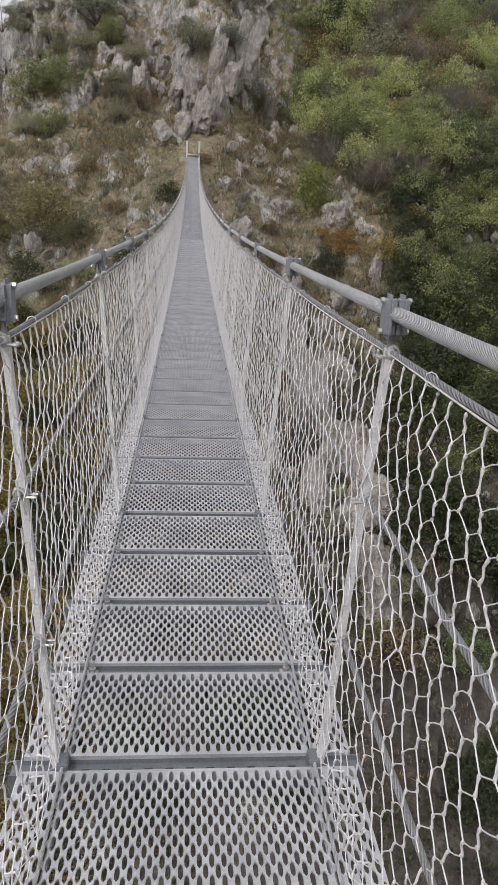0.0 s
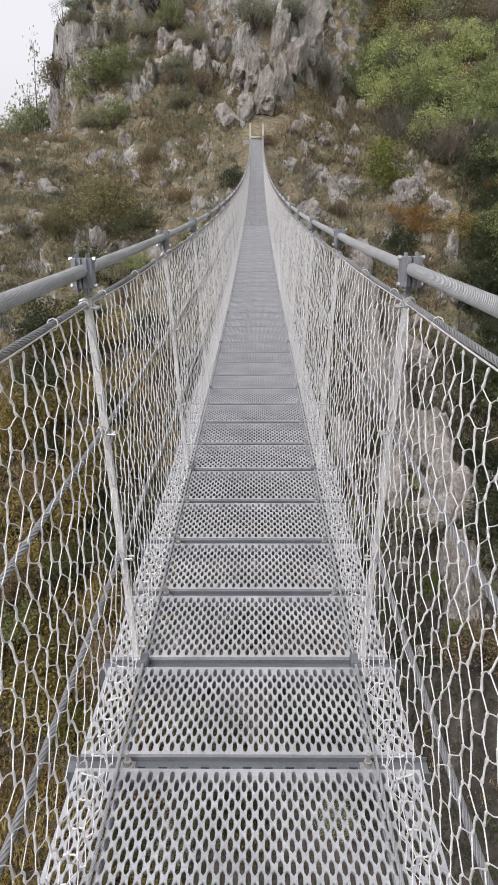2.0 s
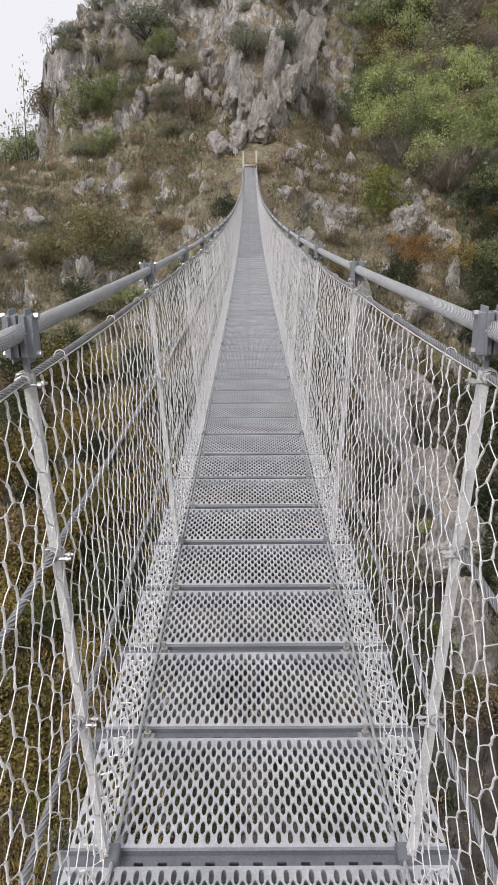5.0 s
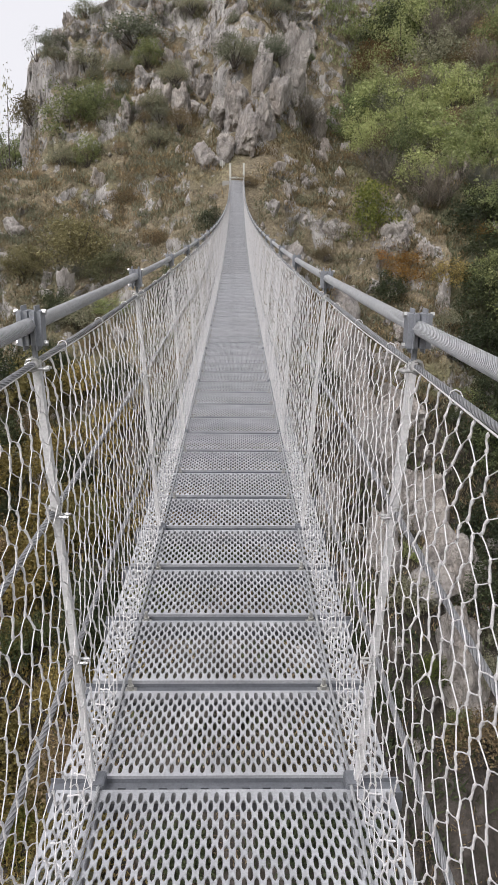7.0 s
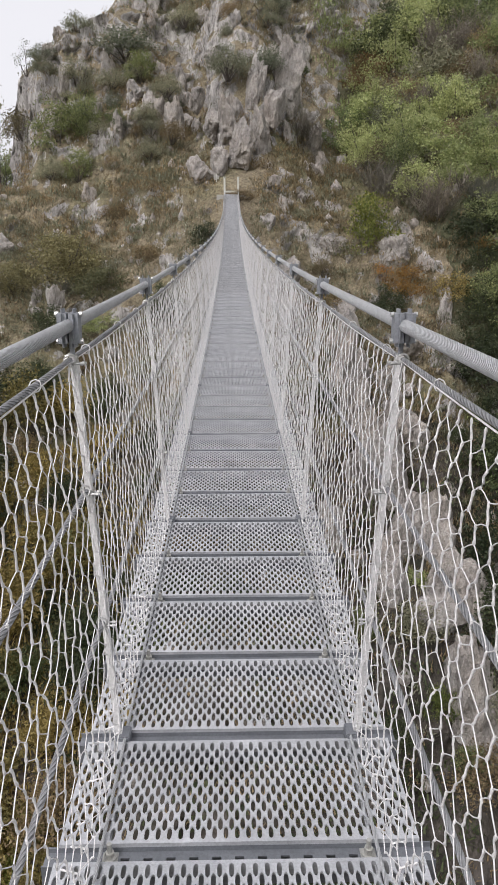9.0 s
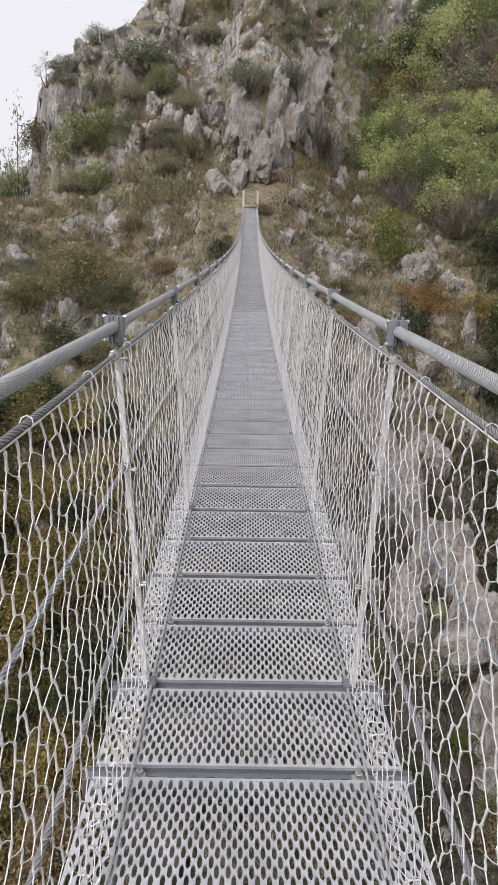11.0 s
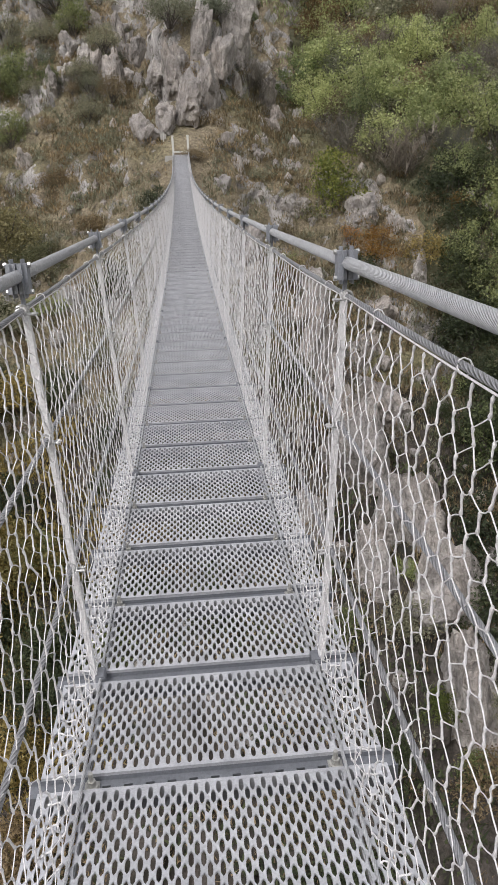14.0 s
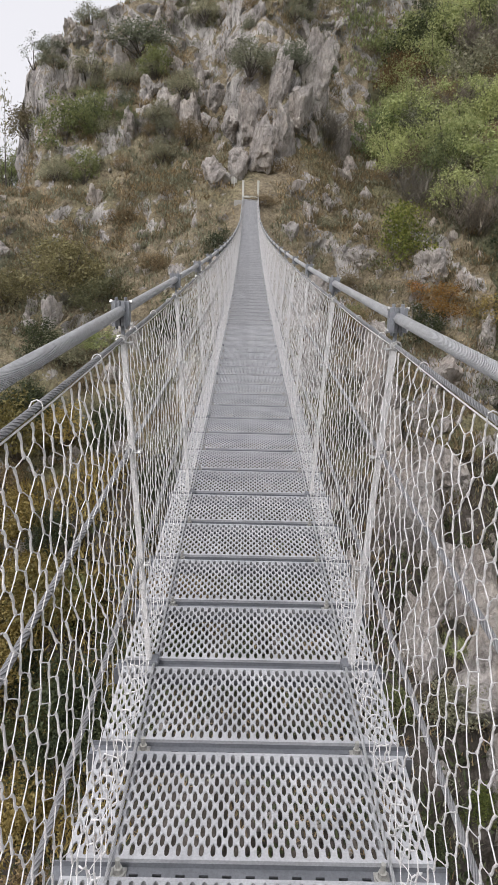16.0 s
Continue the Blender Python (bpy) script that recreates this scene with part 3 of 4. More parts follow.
def hanger_post(sx, tall):
    """A post whose height is the share tall of those in the middle of the bridge."""
    p = tagged(new("hanger_post"), "pale grey steel hanger post clamped to cable", "post", "hanger posts of the bridge")
    cz = CLAMP_Z * tall
    b = Build()
    # a bent flat bar from the crossbeam to the net's rope
    path = [(sx * (FOOT_X - 0.015), 0, -0.08)] + [(sx * side_x(h), 0, h * tall) for h in (0.05, 0.45, 0.9, 1.345)]
    w, d = 0.014, 0.010
    for x, _, z in path:
        b.v += [(x - d, -w, z), (x + d, -w, z), (x + d, w, z), (x - d, w, z)]
    for k in range(0, 4 * (len(path) - 1), 4):
        b.f += [(k + s, k + (s + 1) % 4, k + 4 + (s + 1) % 4, k + 4 + s) for s in range(4)]
    n = 4 * len(path)
    b.f += [(3, 2, 1, 0), (n - 4, n - 3, n - 2, n - 1)]
    part("bar", b.mesh("bar", M_POST), p)
    b = Build()
    b.tube([(sx * side_x(1.32), 0, 1.32 * tall), (sx * CLAMP_X, 0, cz - 0.008)], 0.0075, 8)
    part("rod", b.mesh("rod", M_CLAMP), p, "grey hanger rod")
    for s in (-1, 1):
        b = Build()
        x0, x1 = sorted((sx * CLAMP_X + s * 0.0025, sx * CLAMP_X + s * 0.032))
        b.box(x0, x1, -0.036, 0.036, cz - 0.066, cz + 0.050, 0.013)
        cl = part("clamp_plate", b.mesh("clamp_plate", M_CLAMP), p, "grey cast clamp half")
        for dz in (0.033, -0.048):
            b = Build()
            xb0, xb1 = sorted((sx * CLAMP_X + s * 0.031, sx * CLAMP_X + s * 0.041))
            hexagon(b, 0.0, cz + dz, xb0, xb1, 0.0085, 6, "X")
            part("clamp_bolt", b.mesh("clamp_bolt", M_BOLT), cl, "bright bolt head")
    for x, h, r in ROPES:
        h = h * tall
        b = loop(sx * (x + 0.006 + r), h, r + 0.009, 0.0045, -0.012)
        c = loop(sx * (x + 0.006 + r), h, r + 0.009, 0.0045, 0.012)
        k = len(b.v)
        b.v += c.v
        b.f += [tuple(k + i for i in q) for q in c.f]
        for dy in (-0.012, 0.012):
            b.tube([(sx * (x - 0.030), dy, h - 0.012), (sx * (x + 0.030), dy, h - 0.012)], 0.0040, 6)
            hx0, hx1 = sorted((sx * (x - 0.024), sx * (x - 0.017)))
            hexagon(b, dy, h - 0.012, hx0, hx1, 0.0065, 6, "X")
        part("u_bolt", b.mesh("u_bolt", M_BOLT), p, "bright U-bolt with nuts")
    return p


for sx in (-1, 1):
    first = None
    for k in range(int(BACK / 2), int(END / 2)):
        y = 2.0 * k
        m = Matrix.Translation((0, y, deck_z(y)))
        if y <= 12 and first is not None:
            copy_thing(first, m)
        else:
            post = hanger_post(sx, side_scale(y))
            post.matrix_basis = m
            first = first or post


# safety net: hexagons of wire whose upright sides are twisted
TOP, COLS, ROWS = 1.329, 46, 21
PITCH, RISE, TWIST = 2.0 / 46, 0.068, 0.040


def net_mesh(sx, fine, seed):
    b = Build()
    rs = random.Random(seed)
    jit = {}

    def end(c, r, e):
        """Where an upright twist begins (e = 0) or ends (e = 1), in the bay's own metres."""
        key = (c % COLS, r, e)
        if key not in jit:
            jit[key] = (rs.gauss(0, 0.0045), rs.gauss(0, 0.0042), rs.gauss(0, 0.0028))
        j = jit[key]
        y = (c + 0.5) * PITCH
        z = TOP - 0.004 - RISE * r - TWIST * e
        u = (y % 2.0) / 2.0
        z += j[1] * min(r + e, 1) - 0.012 * math.sin(math.pi * u) * max(0.0, 1 - r / 5)
        belly = 0.016 * math.sin(math.pi * u) * math.sin(math.pi * min(max(z, 0) / TOP, 1))
        if z < 0.016:          # the foot of the net lies crumpled on the deck's edge
            x = side_x(0) - 0.015 + 0.8 * (0.016 - z) + j[2]
            return Vector((sx * x, y + j[0], 0.012 + 2.0 * abs(j[1])))
        return Vector((sx * (side_x(z) - 0.015 + 0.018 * min(max((z - 1.14) / 0.18, 0), 1) + belly + j[2]), y + j[0], z))

    wire = 0.0021
    for r in range(ROWS):
        for c in range(r % 2, COLS, 2):
            a, e = end(c, r, 0), end(c, r, 1)
            if fine:
                sway = Vector((sx * rs.uniform(-0.001, 0.001), rs.uniform(0.001, 0.005), 0))
                b.tube([a.lerp(e, -0.10), a.lerp(e, 0.06), a.lerp(e, 0.35) + sway, a.lerp(e, 0.70) - sway * 0.6, a.lerp(e, 0.94), a.lerp(e, 1.10)], wire, 4, False, [0.9, 2.0, 1.35, 1.35, 2.1, 0.9])
            else:
                b.tube([a, e], wire * 1.4, 3, False)
            if r + 1 < ROWS:
                for d in (-1, 1):
                    q = end(c + d, r + 1, 0)
                    q.y += 2.0 * ((c + d) // COLS) if not 0 <= c + d < COLS and abs(q.y - e.y) > 1 else 0.0
                    if fine:
                        bend = Vector((0, rs.uniform(-0.003, 0.003), rs.uniform(-0.003, 0.004)))
                        b.tube([e, e.lerp(q, 0.5) + bend, q], wire * 0.8, 3, False)
                    else:
                        b.tube([e, q], wire * 0.8, 3, False)
    # selvedge wire and lacing rings on the top rope
    b.tube([(sx * (side_x(TOP) + 0.002), 0.1 * i, TOP + 0.004 - 0.012 * math.sin(math.pi * i / 20)) for i in range(21)], wire * 1.3, 5, False)
    for i in range(3):
        yy = 0.33 + i * 0.66 + rs.uniform(-0.06, 0.06)
        pts = [(sx * (0.512 + 0.0155 * math.cos(g)), yy + 0.008 * math.sin(g), 1.332 + 0.0155 * math.sin(g)) for g in [i2 * math.pi / 4 for i2 in range(9)]]
        b.tube(pts, 0.0019, 4, False)
    return b.mesh("net_panel", M_WIRE, True)


for sx in (-1, 1):
    net = thing("safety_net", "pale hexagonal wire net hung between rope and deck", "safety net", "safety nets of the bridge")
    near = [net_mesh(sx, True, 10 + i) for i in range(3)]
    far = net_mesh(sx, False, 20)
    for k in range(int(BACK / 2), int(END / 2)):
        y = 2.0 * k
        data = near[k % 3] if -2 <= y < 14 else far
        if y >= 12:
            # lower bays, whose top follows the falling rope
            data = data.copy()
            co = np.empty(len(data.vertices) * 3)
            data.vertices.foreach_get("co", co)
            co = co.reshape(-1, 3)
            co[:, 2] *= side_scale(y) + (side_scale(y + 2) - side_scale(y)) * co[:, 1] / 2.0
            data.vertices.foreach_set("co", co.ravel())
        part("net_panel", data, net, at=on_deck(y + 1) @ Matrix.Translation((0, -1, 0)))

# ---- the far gate ----
gate = thing("bridge_gate", "pale steel gate posts with a low crossbar at the bridge end", "gate", at=Matrix.Translation((0, END + 0.2, deck_z(END))))
for sx in (-1, 1):
    b = Build()
    b.box(sx * 0.505 - 0.07, sx * 0.505 + 0.07, -0.07, 0.07, -0.8, 1.16, 0.012)
    post = part("gate_post", b.mesh("gate_post", M_TOWER), gate)
    b = Build()
    b.box(sx * 0.505 - 0.085, sx * 0.505 + 0.085, -0.085, 0.085, 1.16, 1.20, 0.008)
    part("cap", b.mesh("cap", M_TOWER), post)
b = Build()
b.box(-0.435, 0.435, -0.04, 0.04, 0.12, 0.24, 0.01)
part("crossbar", b.mesh("crossbar", M_TOWER), gate)
b = Build()
b.box(-1.1, 1.1, 0.0, 2.5, -1.6, -0.05, 0.05)
thing("bridge_anchor", "weathered concrete anchor block under the bridge end", "concrete block", at=Matrix.Translation((0, END + 0.02, deck_z(END))), data=b.mesh("bridge_anchor", M_CONCRETE))
b = Build()
b.box(-1.1, 1.1, -3.0, -0.06, -2.6, -0.06, 0.05)
thing("bridge_anchor", "weathered concrete anchor block under the bridge end", "concrete block", at=Matrix.Translation((0, BACK, deck_z(BACK))), data=b.mesh("bridge_anchor", M_CONCRETE))


bridge_parts = set(bpy.data.objects)


# ---- rocks ----
def rock_mesh(seed, cuts=16, level=3, tall=1.0):
    """A broken block: a ball cut by many planes, then roughened."""
    rs = random.Random(seed)
    planes = []
    for _ in range(cuts):
        n = Vector((rs.gauss(0, 1), rs.gauss(0, 1), rs.gauss(0, 0.8))).normalized()
        planes.append((n, rs.uniform(0.42, 0.95)))
    bm = bmesh.new()
    bmesh.ops.create_icosphere(bm, subdivisions=level, radius=1.0)
    off = Vector((seed * 3.7, seed * 1.3, 0))
    for v in bm.verts:
        d = v.co.normalized()
        r = min([1.15] + [h / max(d.dot(n), 0.05) for n, h in planes])
        p = d * r
        r += 0.15 * noise.fractal(p * 2.2 + off, 0.8, 2.1, 5) - 0.10 * abs(noise.fractal(p * 5.0 - off, 0.6, 2.1, 4))
        v.co = Vector((d.x * r, d.y * r, d.z * r * tall))
    me = bpy.data.meshes.new("rock")
    bm.to_mesh(me)
    bm.free()
    me.materials.append(M_ROCK)
    return me


ROCKS = [rock_mesh(i + 1, 18 + i, 4) for i in range(6)]


def ground_at(x, y):
    return float(height(x, y))


def boulder(x, y, sx, sy, sz, turn=0.0, which=0, lean=0.0, up=0.25, label="pale grey weathered limestone boulder on the slope", z=None):
    z = ground_at(x, y) if z is None else z
    m = Matrix.Translation((x, y, z + up * sz)) @ Euler((lean, lean * 0.5, turn)).to_matrix().to_4x4() @ Matrix.Diagonal((sx, sy, sz, 1))
    return thing("boulder", label, "rock", "rocks on the hillside", "", m, ROCKS[which % 6])


boulder(6.8, 53.6, 1.05, 0.88, 1.50, 0.0, 0, -0.12, 0.0, z=4.4)
boulder(6.2, 51.2, 1.21, 0.94, 0.81, 0.9, 1, -0.06, 0.0, z=2.8)
boulder(9.7, 50.4, 2.10, 1.45, 2.00, 1.8, 2, 0.00, 0.0, z=2.5)
boulder(11.1, 51.4, 1.01, 0.79, 1.96, 2.7, 3, 0.06, 0.0, z=2.9)
boulder(6.5, 60.6, 0.70, 0.55, 1.58, 3.6, 4, 0.12, 0.0, z=8.8)
boulder(8.0, 61.2, 0.76, 0.60, 1.23, 4.5, 5, -0.12, 0.0, z=8.8)
boulder(3.2, 52.5, 0.82, 0.64, 1.03, 5.4, 0, -0.06, 0.0, z=5.1)
boulder(2.2, 50.0, 0.61, 0.47, 0.88, 0.0, 1, 0.00, 0.0, z=3.9)
boulder(7.1, 50.2, 0.61, 0.48, 0.99, 0.9, 2, 0.06, 0.0, z=1.9)
boulder(-2.0, 53.9, 1.35, 1.10, 1.75, 1.8, 3, 0.12, 0.0, z=7.4)
boulder(-0.7, 54.9, 1.10, 1.00, 1.40, 0.5, 4, -0.10, 0.0, z=8.4)
boulder(0.5, 55.2, 1.20, 1.00, 1.80, 2.2, 0, 0.15, 0.0, z=9.2)
boulder(1.8, 55.9, 1.10, 0.90, 1.70, 3.3, 5, -0.20, 0.0, z=10.1)
boulder(2.9, 57.2, 1.00, 0.90, 1.60, 4.1, 1, -0.25, 0.0, z=11.6)
boulder(0.2, 56.8, 1.30, 1.00, 1.80, 5.2, 2, 0.10, 0.0, z=11.6)
boulder(-1.2, 57.5, 1.20, 1.00, 1.70, 0.9, 3, 0.05, 0.0, z=11.0)
boulder(-9.8, 57.1, 0.81, 0.63, 1.95, 2.7, 4, -0.12, 0.0, z=6.0)
boulder(-1.4, 51.6, 0.63, 0.49, 0.51, 3.6, 5, -0.06, 0.0, z=4.8)
boulder(12.2, 46.8, 1.26, 0.98, 1.70, 4.5, 0, 0.00, 0.0, z=-1.1)
boulder(9.8, 45.4, 1.37, 1.07, 1.37, 5.4, 1, 0.06, 0.0, z=-3.1)
boulder(3.6, 48.9, 0.38, 0.30, 0.67, 0.0, 2, 0.12, 0.0, z=1.9)
boulder(5.7, 49.5, 0.52, 0.40, 0.68, 0.9, 3, -0.12, 0.0, z=1.2)
boulder(11.6, 49.4, 0.88, 0.69, 1.49, 1.8, 4, -0.06, 0.0, z=1.5)
boulder(8.8, 42.0, 2.52, 1.97, 2.38, 2.7, 5, 0.00, 0.0, z=-6.8)
boulder(8.1, 44.1, 2.11, 1.65, 2.21, 3.6, 0, 0.06, 0.0, z=-5.5)
boulder(7.8, 39.8, 2.67, 2.09, 4.09, 4.5, 1, 0.12, 0.0, z=-9.7)
boulder(9.4, 38.2, 2.88, 2.25, 4.02, 5.4, 2, -0.12, 0.0, z=-11.1)
boulder(9.8, 34.9, 2.73, 2.14, 4.27, 0.1, 3, -0.06, 0.0, z=-13.4)
boulder(10.2, 32.4, 2.21, 1.73, 4.41, 1.0, 4, 0.00, 0.0, z=-16.3)
boulder(7.3, 36.3, 2.05, 1.60, 3.35, 1.9, 5, 0.06, 0.0, z=-12.8)
boulder(-10.6, 40.5, 1.50, 1.17, 1.69, 2.8, 0, 0.12, 0.0, z=-10.3)
boulder(-10.4, 48.1, 0.68, 0.53, 1.64, 3.7, 1, -0.12, 0.0, z=-1.0)
boulder(-11.7, 49.4, 0.62, 0.48, 1.50, 4.6, 2, -0.06, 0.0, z=-0.4)
boulder(-7.9, 51.2, 0.63, 0.49, 0.71, 5.5, 3, 0.00, 0.0, z=1.6)
boulder(-14.2, 50.9, 1.38, 1.08, 1.04, 0.1, 4, 0.06, 0.0, z=1.0)
boulder(1.6, 58.0, 1.10, 1.00, 3.60, 1.0, 5, 0.12, 0.0, z=12.8)
boulder(-0.3, 56.8, 1.15, 1.10, 2.20, 1.9, 0, -0.12, 0.0, z=10.6)
boulder(4.0, 59.8, 1.35, 1.15, 3.10, 2.8, 1, -0.06, 0.0, z=13.9)
boulder(5.7, 69.8, 1.77, 1.39, 3.22, 3.7, 2, 0.00, 0.0, z=17.8)
boulder(-6.2, 63.2, 1.02, 0.80, 2.30, 4.6, 3, 0.06, 0.0, z=12.8)
boulder(-4.1, 61.8, 1.10, 0.86, 2.49, 5.5, 4, 0.12, 0.0, z=12.1)
boulder(-13.3, 66.0, 1.08, 0.85, 2.04, 0.1, 5, -0.12, 0.0, z=13.5)
boulder(-9.2, 66.4, 0.96, 0.75, 2.45, 1.0, 0, -0.06, 0.0, z=15.4)
boulder(1.9, 56.5, 1.09, 0.86, 2.25, 1.9, 1, 0.00, 0.0, z=9.7)
boulder(-2.4, 60.2, 0.85, 0.82, 1.10, 2.8, 2, 0.06, 0.0, z=13.4)
boulder(-1.0, 61.2, 1.20, 1.05, 1.30, 3.7, 3, 0.12, 0.0, z=16.1)
rs = random.Random(12)
count = 0
while count < 26:
    x, y = rs.uniform(-22, 22), rs.uniform(34, 74)
    if abs(x) < 2.2:
        continue
    s = rs.uniform(0.3, 0.75) * (1.5 if rs.random() < 0.15 else 1)
    boulder(x, y, s * rs.uniform(0.7, 1.3), s, s * rs.uniform(0.8, 1.8), rs.uniform(0, 6.28), rs.randrange(6), rs.uniform(-0.3, 0.3))
    count += 1

# broken blocks that stand out of the cliffs
for many, (xa, xb), (ya, yb), (sa, sb) in ((46, (-1.8, 6.8), (57.5, 71.0), (0.35, 0.95)), (52, (-16.0, -2.0), (61.0, 72.0), (0.35, 0.85)), (16, (2.8, 8.5), (36.0, 47.0), (0.6, 1.5))):
    for _ in range(many):
        x, y, s = rs.uniform(xa, xb), rs.uniform(ya, yb), rs.uniform(sa, sb)
        boulder(x, y, s * rs.uniform(0.7, 1.2), s, s * rs.uniform(1.0, 2.2), rs.uniform(0, 6.28), rs.randrange(6), rs.uniform(-0.35, 0.35), 0.1, "jutting block of grey fractured limestone on the cliff")

stones = Build()
ico = bmesh.new()
bmesh.ops.create_icosphere(ico, subdivisions=1, radius=1.0)
ico.verts.index_update()
iv, jf = [v.co.copy() for v in ico.verts], [tuple(v.index for v in f.verts) for f in ico.faces]
ico.free()
for _ in range(1300):
    x, y = rs.uniform(-24, 26), rs.uniform(30, 84)
    if abs(x) < 1.5 and 42 < y < 58:
        continue
    s = rs.uniform(0.08, 0.32) * (1.6 if rs.random() < 0.12 else 1)
    z, k = ground_at(x, y), len(stones.v)
    stones.v += [(x + s * v.x * rs.uniform(0.6, 1.3), y + s * v.y * rs.uniform(0.6, 1.3), z + s * 1.2 * v.z * rs.uniform(0.5, 1.4)) for v in iv]
    stones.f += [tuple(k + i for i in f) for f in jf]
thing("loose_stones", "loose grey stones scattered over the dry slope", "stones", "", "stuff", None, stones.mesh("loose_stones", M_ROCK))


# ---- shrubs and trees ----
def shrub_template(seed, leaf, kind, leaves=900, clumps=30, tall=0.9, size=0.062, spread=0.16):
    """A shrub of radius one: forked stems and a crown of leafy clumps with gaps."""
    rs = random.Random(seed)
    centres = []
    while len(centres) < clumps:
        p = Vector((rs.uniform(-1, 1), rs.uniform(-1, 1), rs.uniform(-0.15, 1)))
        q = Vector((p.x, p.y, p.z * 0.9))
        if 0.35 < q.length < 1.0:
            centres.append(Vector((p.x * 0.85, p.y * 0.85, 0.25 + p.z * tall)))
    stem = Build()
    for c in centres[::4]:
        base = Vector((rs.uniform(-0.08, 0.08), rs.uniform(-0.08, 0.08), -0.35))
        mid = base.lerp(c, 0.5) + Vector((rs.uniform(-0.1, 0.1), rs.uniform(-0.1, 0.1), 0.08))
        stem.tube([base, mid, c], 0.03, 4, False, [1.0, 0.6, 0.15])
    crown = Build()
    for i in range(leaves):
        c = centres[rs.randrange(clumps)]
        p = c + Vector((rs.gauss(0, spread), rs.gauss(0, spread), rs.gauss(0, spread * 0.75)))
        a = Vector((rs.gauss(0, 1), rs.gauss(0, 1), rs.gauss(0, 0.7))).normalized()
        b = a.cross(Vector((rs.gauss(0, 1), rs.gauss(0, 1), rs.gauss(0, 1)))).normalized()
        s = size * rs.uniform(0.6, 1.3)
        k = len(crown.v)
        crown.v += [tuple(p - a * s - b * s * 0.5), tuple(p - a * s * 0.2 + b * s * 0.7), tuple(p + a * s)]
        crown.f.append((k, k + 1, k + 2))
    return stem.mesh("trunk", M_BARK), crown.mesh("crown", M_LEAF[leaf])


def bare_template(seed):
    """A leafless shrub: a haze of thin twigs."""
    rs = random.Random(seed)
    stem = Build()
    twigs = Build()
    for _ in range(44):
        d = Vector((rs.gauss(0, 0.55), rs.gauss(0, 0.55), rs.uniform(0.6, 1.2)))
        stem.tube([(0, 0, -0.3), tuple(d * 0.5), tuple(d)], 0.0042, 3, False, [1, 0.6, 0.2])
        for _ in range(30):
            p = d * rs.uniform(0.35, 1.0)
            e = p + Vector((rs.gauss(0, 0.2), rs.gauss(0, 0.2), rs.uniform(0.05, 0.35)))
            w = Vector((rs.gauss(0, 1), rs.gauss(0, 1), 0)).normalized() * 0.009
            k = len(twigs.v)
            twigs.v += [tuple(p - w), tuple(p + w), tuple(e)]
            twigs.f.append((k, k + 1, k + 2))
    return stem.mesh("trunk", M_BARK), twigs.mesh("crown", M_LEAF["grey"])


KINDS = {
    "green": (shrub_template(1, "green", "shrub", 3300, 34, 0.9, 0.036, 0.11), "leafy green shrub growing on the hillside"),
    "dark": (shrub_template(2, "dark", "shrub", 3600, 54, 1.1, 0.044, 0.14), "dense dark green evergreen shrub on the slope"),
    "bright": (shrub_template(3, "bright", "shrub", 3800, 60, 1.3, 0.042, 0.13), "upright yellow-green shrub among the rocks"),
    "olive": (shrub_template(4, "olive", "shrub", 3400, 56, 0.75, 0.042, 0.15), "grey-green rounded bush on dry grass"),
    "brown": (shrub_template(5, "brown", "shrub", 3000, 50, 0.8, 0.040, 0.18), "withered brown scrub bush on the slope"),
    "round": (shrub_template(15, "round", "shrub", 9000, 80, 0.85, 0.028, 0.11), "wide rounded brown-green bush on the dry slope"),
    "orange": (shrub_template(6, "orange", "shrub", 3200, 44, 0.9, 0.042, 0.14), "autumn shrub with orange leaves beside rocks"),
    "yellow": (shrub_template(7, "yellow", "shrub", 3000, 50, 0.8, 0.046, 0.15), "autumn bush with yellow-brown leaves in the gorge"),
    "grey": (bare_template(8), "leafless grey shrub with thin twigs"),
    "shade": (shrub_template(21, "shade", "tree", 3400, 60, 1.25, 0.042, 0.13), "dark leafy tree in the shaded wood of the gorge"),
    "moss": (shrub_template(22, "moss", "tree", 3600, 64, 1.05, 0.040, 0.13), "soft green leafy tree in the hillside wood"),
    "russet": (shrub_template(23, "russet", "tree", 3000, 50, 1.0, 0.040, 0.14), "red-brown autumn tree on the green hillside"),
    "thin": (shrub_template(11, "olive", "tree", 300, 22, 1.3, 0.05, 0.12), "small thin tree on the cliff's edge"),
    "loose": (shrub_template(9, "green", "tree", 3600, 36, 1.3, 0.034, 0.10), "light green tree with an open uneven crown"),
}


def shrub(kind, x, y, r, z=None, tall=1.0, turn=0.0):
    (stems, crown), label = KINDS[kind]
    z = ground_at(x, y) if z is None else z
    tree = kind in ("shade", "moss", "russet", "thin") or kind in ("loose", "dark") and r > 2.0
    m = Matrix.Translation((x, y, z + 0.1 * r)) @ Matrix.Rotation(turn, 4, "Z") @ Matrix.Diagonal((r, r, r * tall, 1))
    ob = thing("tree" if tree else "shrub", label, "tree" if tree else "shrub", "trees on the hillside" if tree else "shrubs on the hillside", "", m)
    part("trunk", stems, ob)
    part("crown", crown, ob)
    return ob


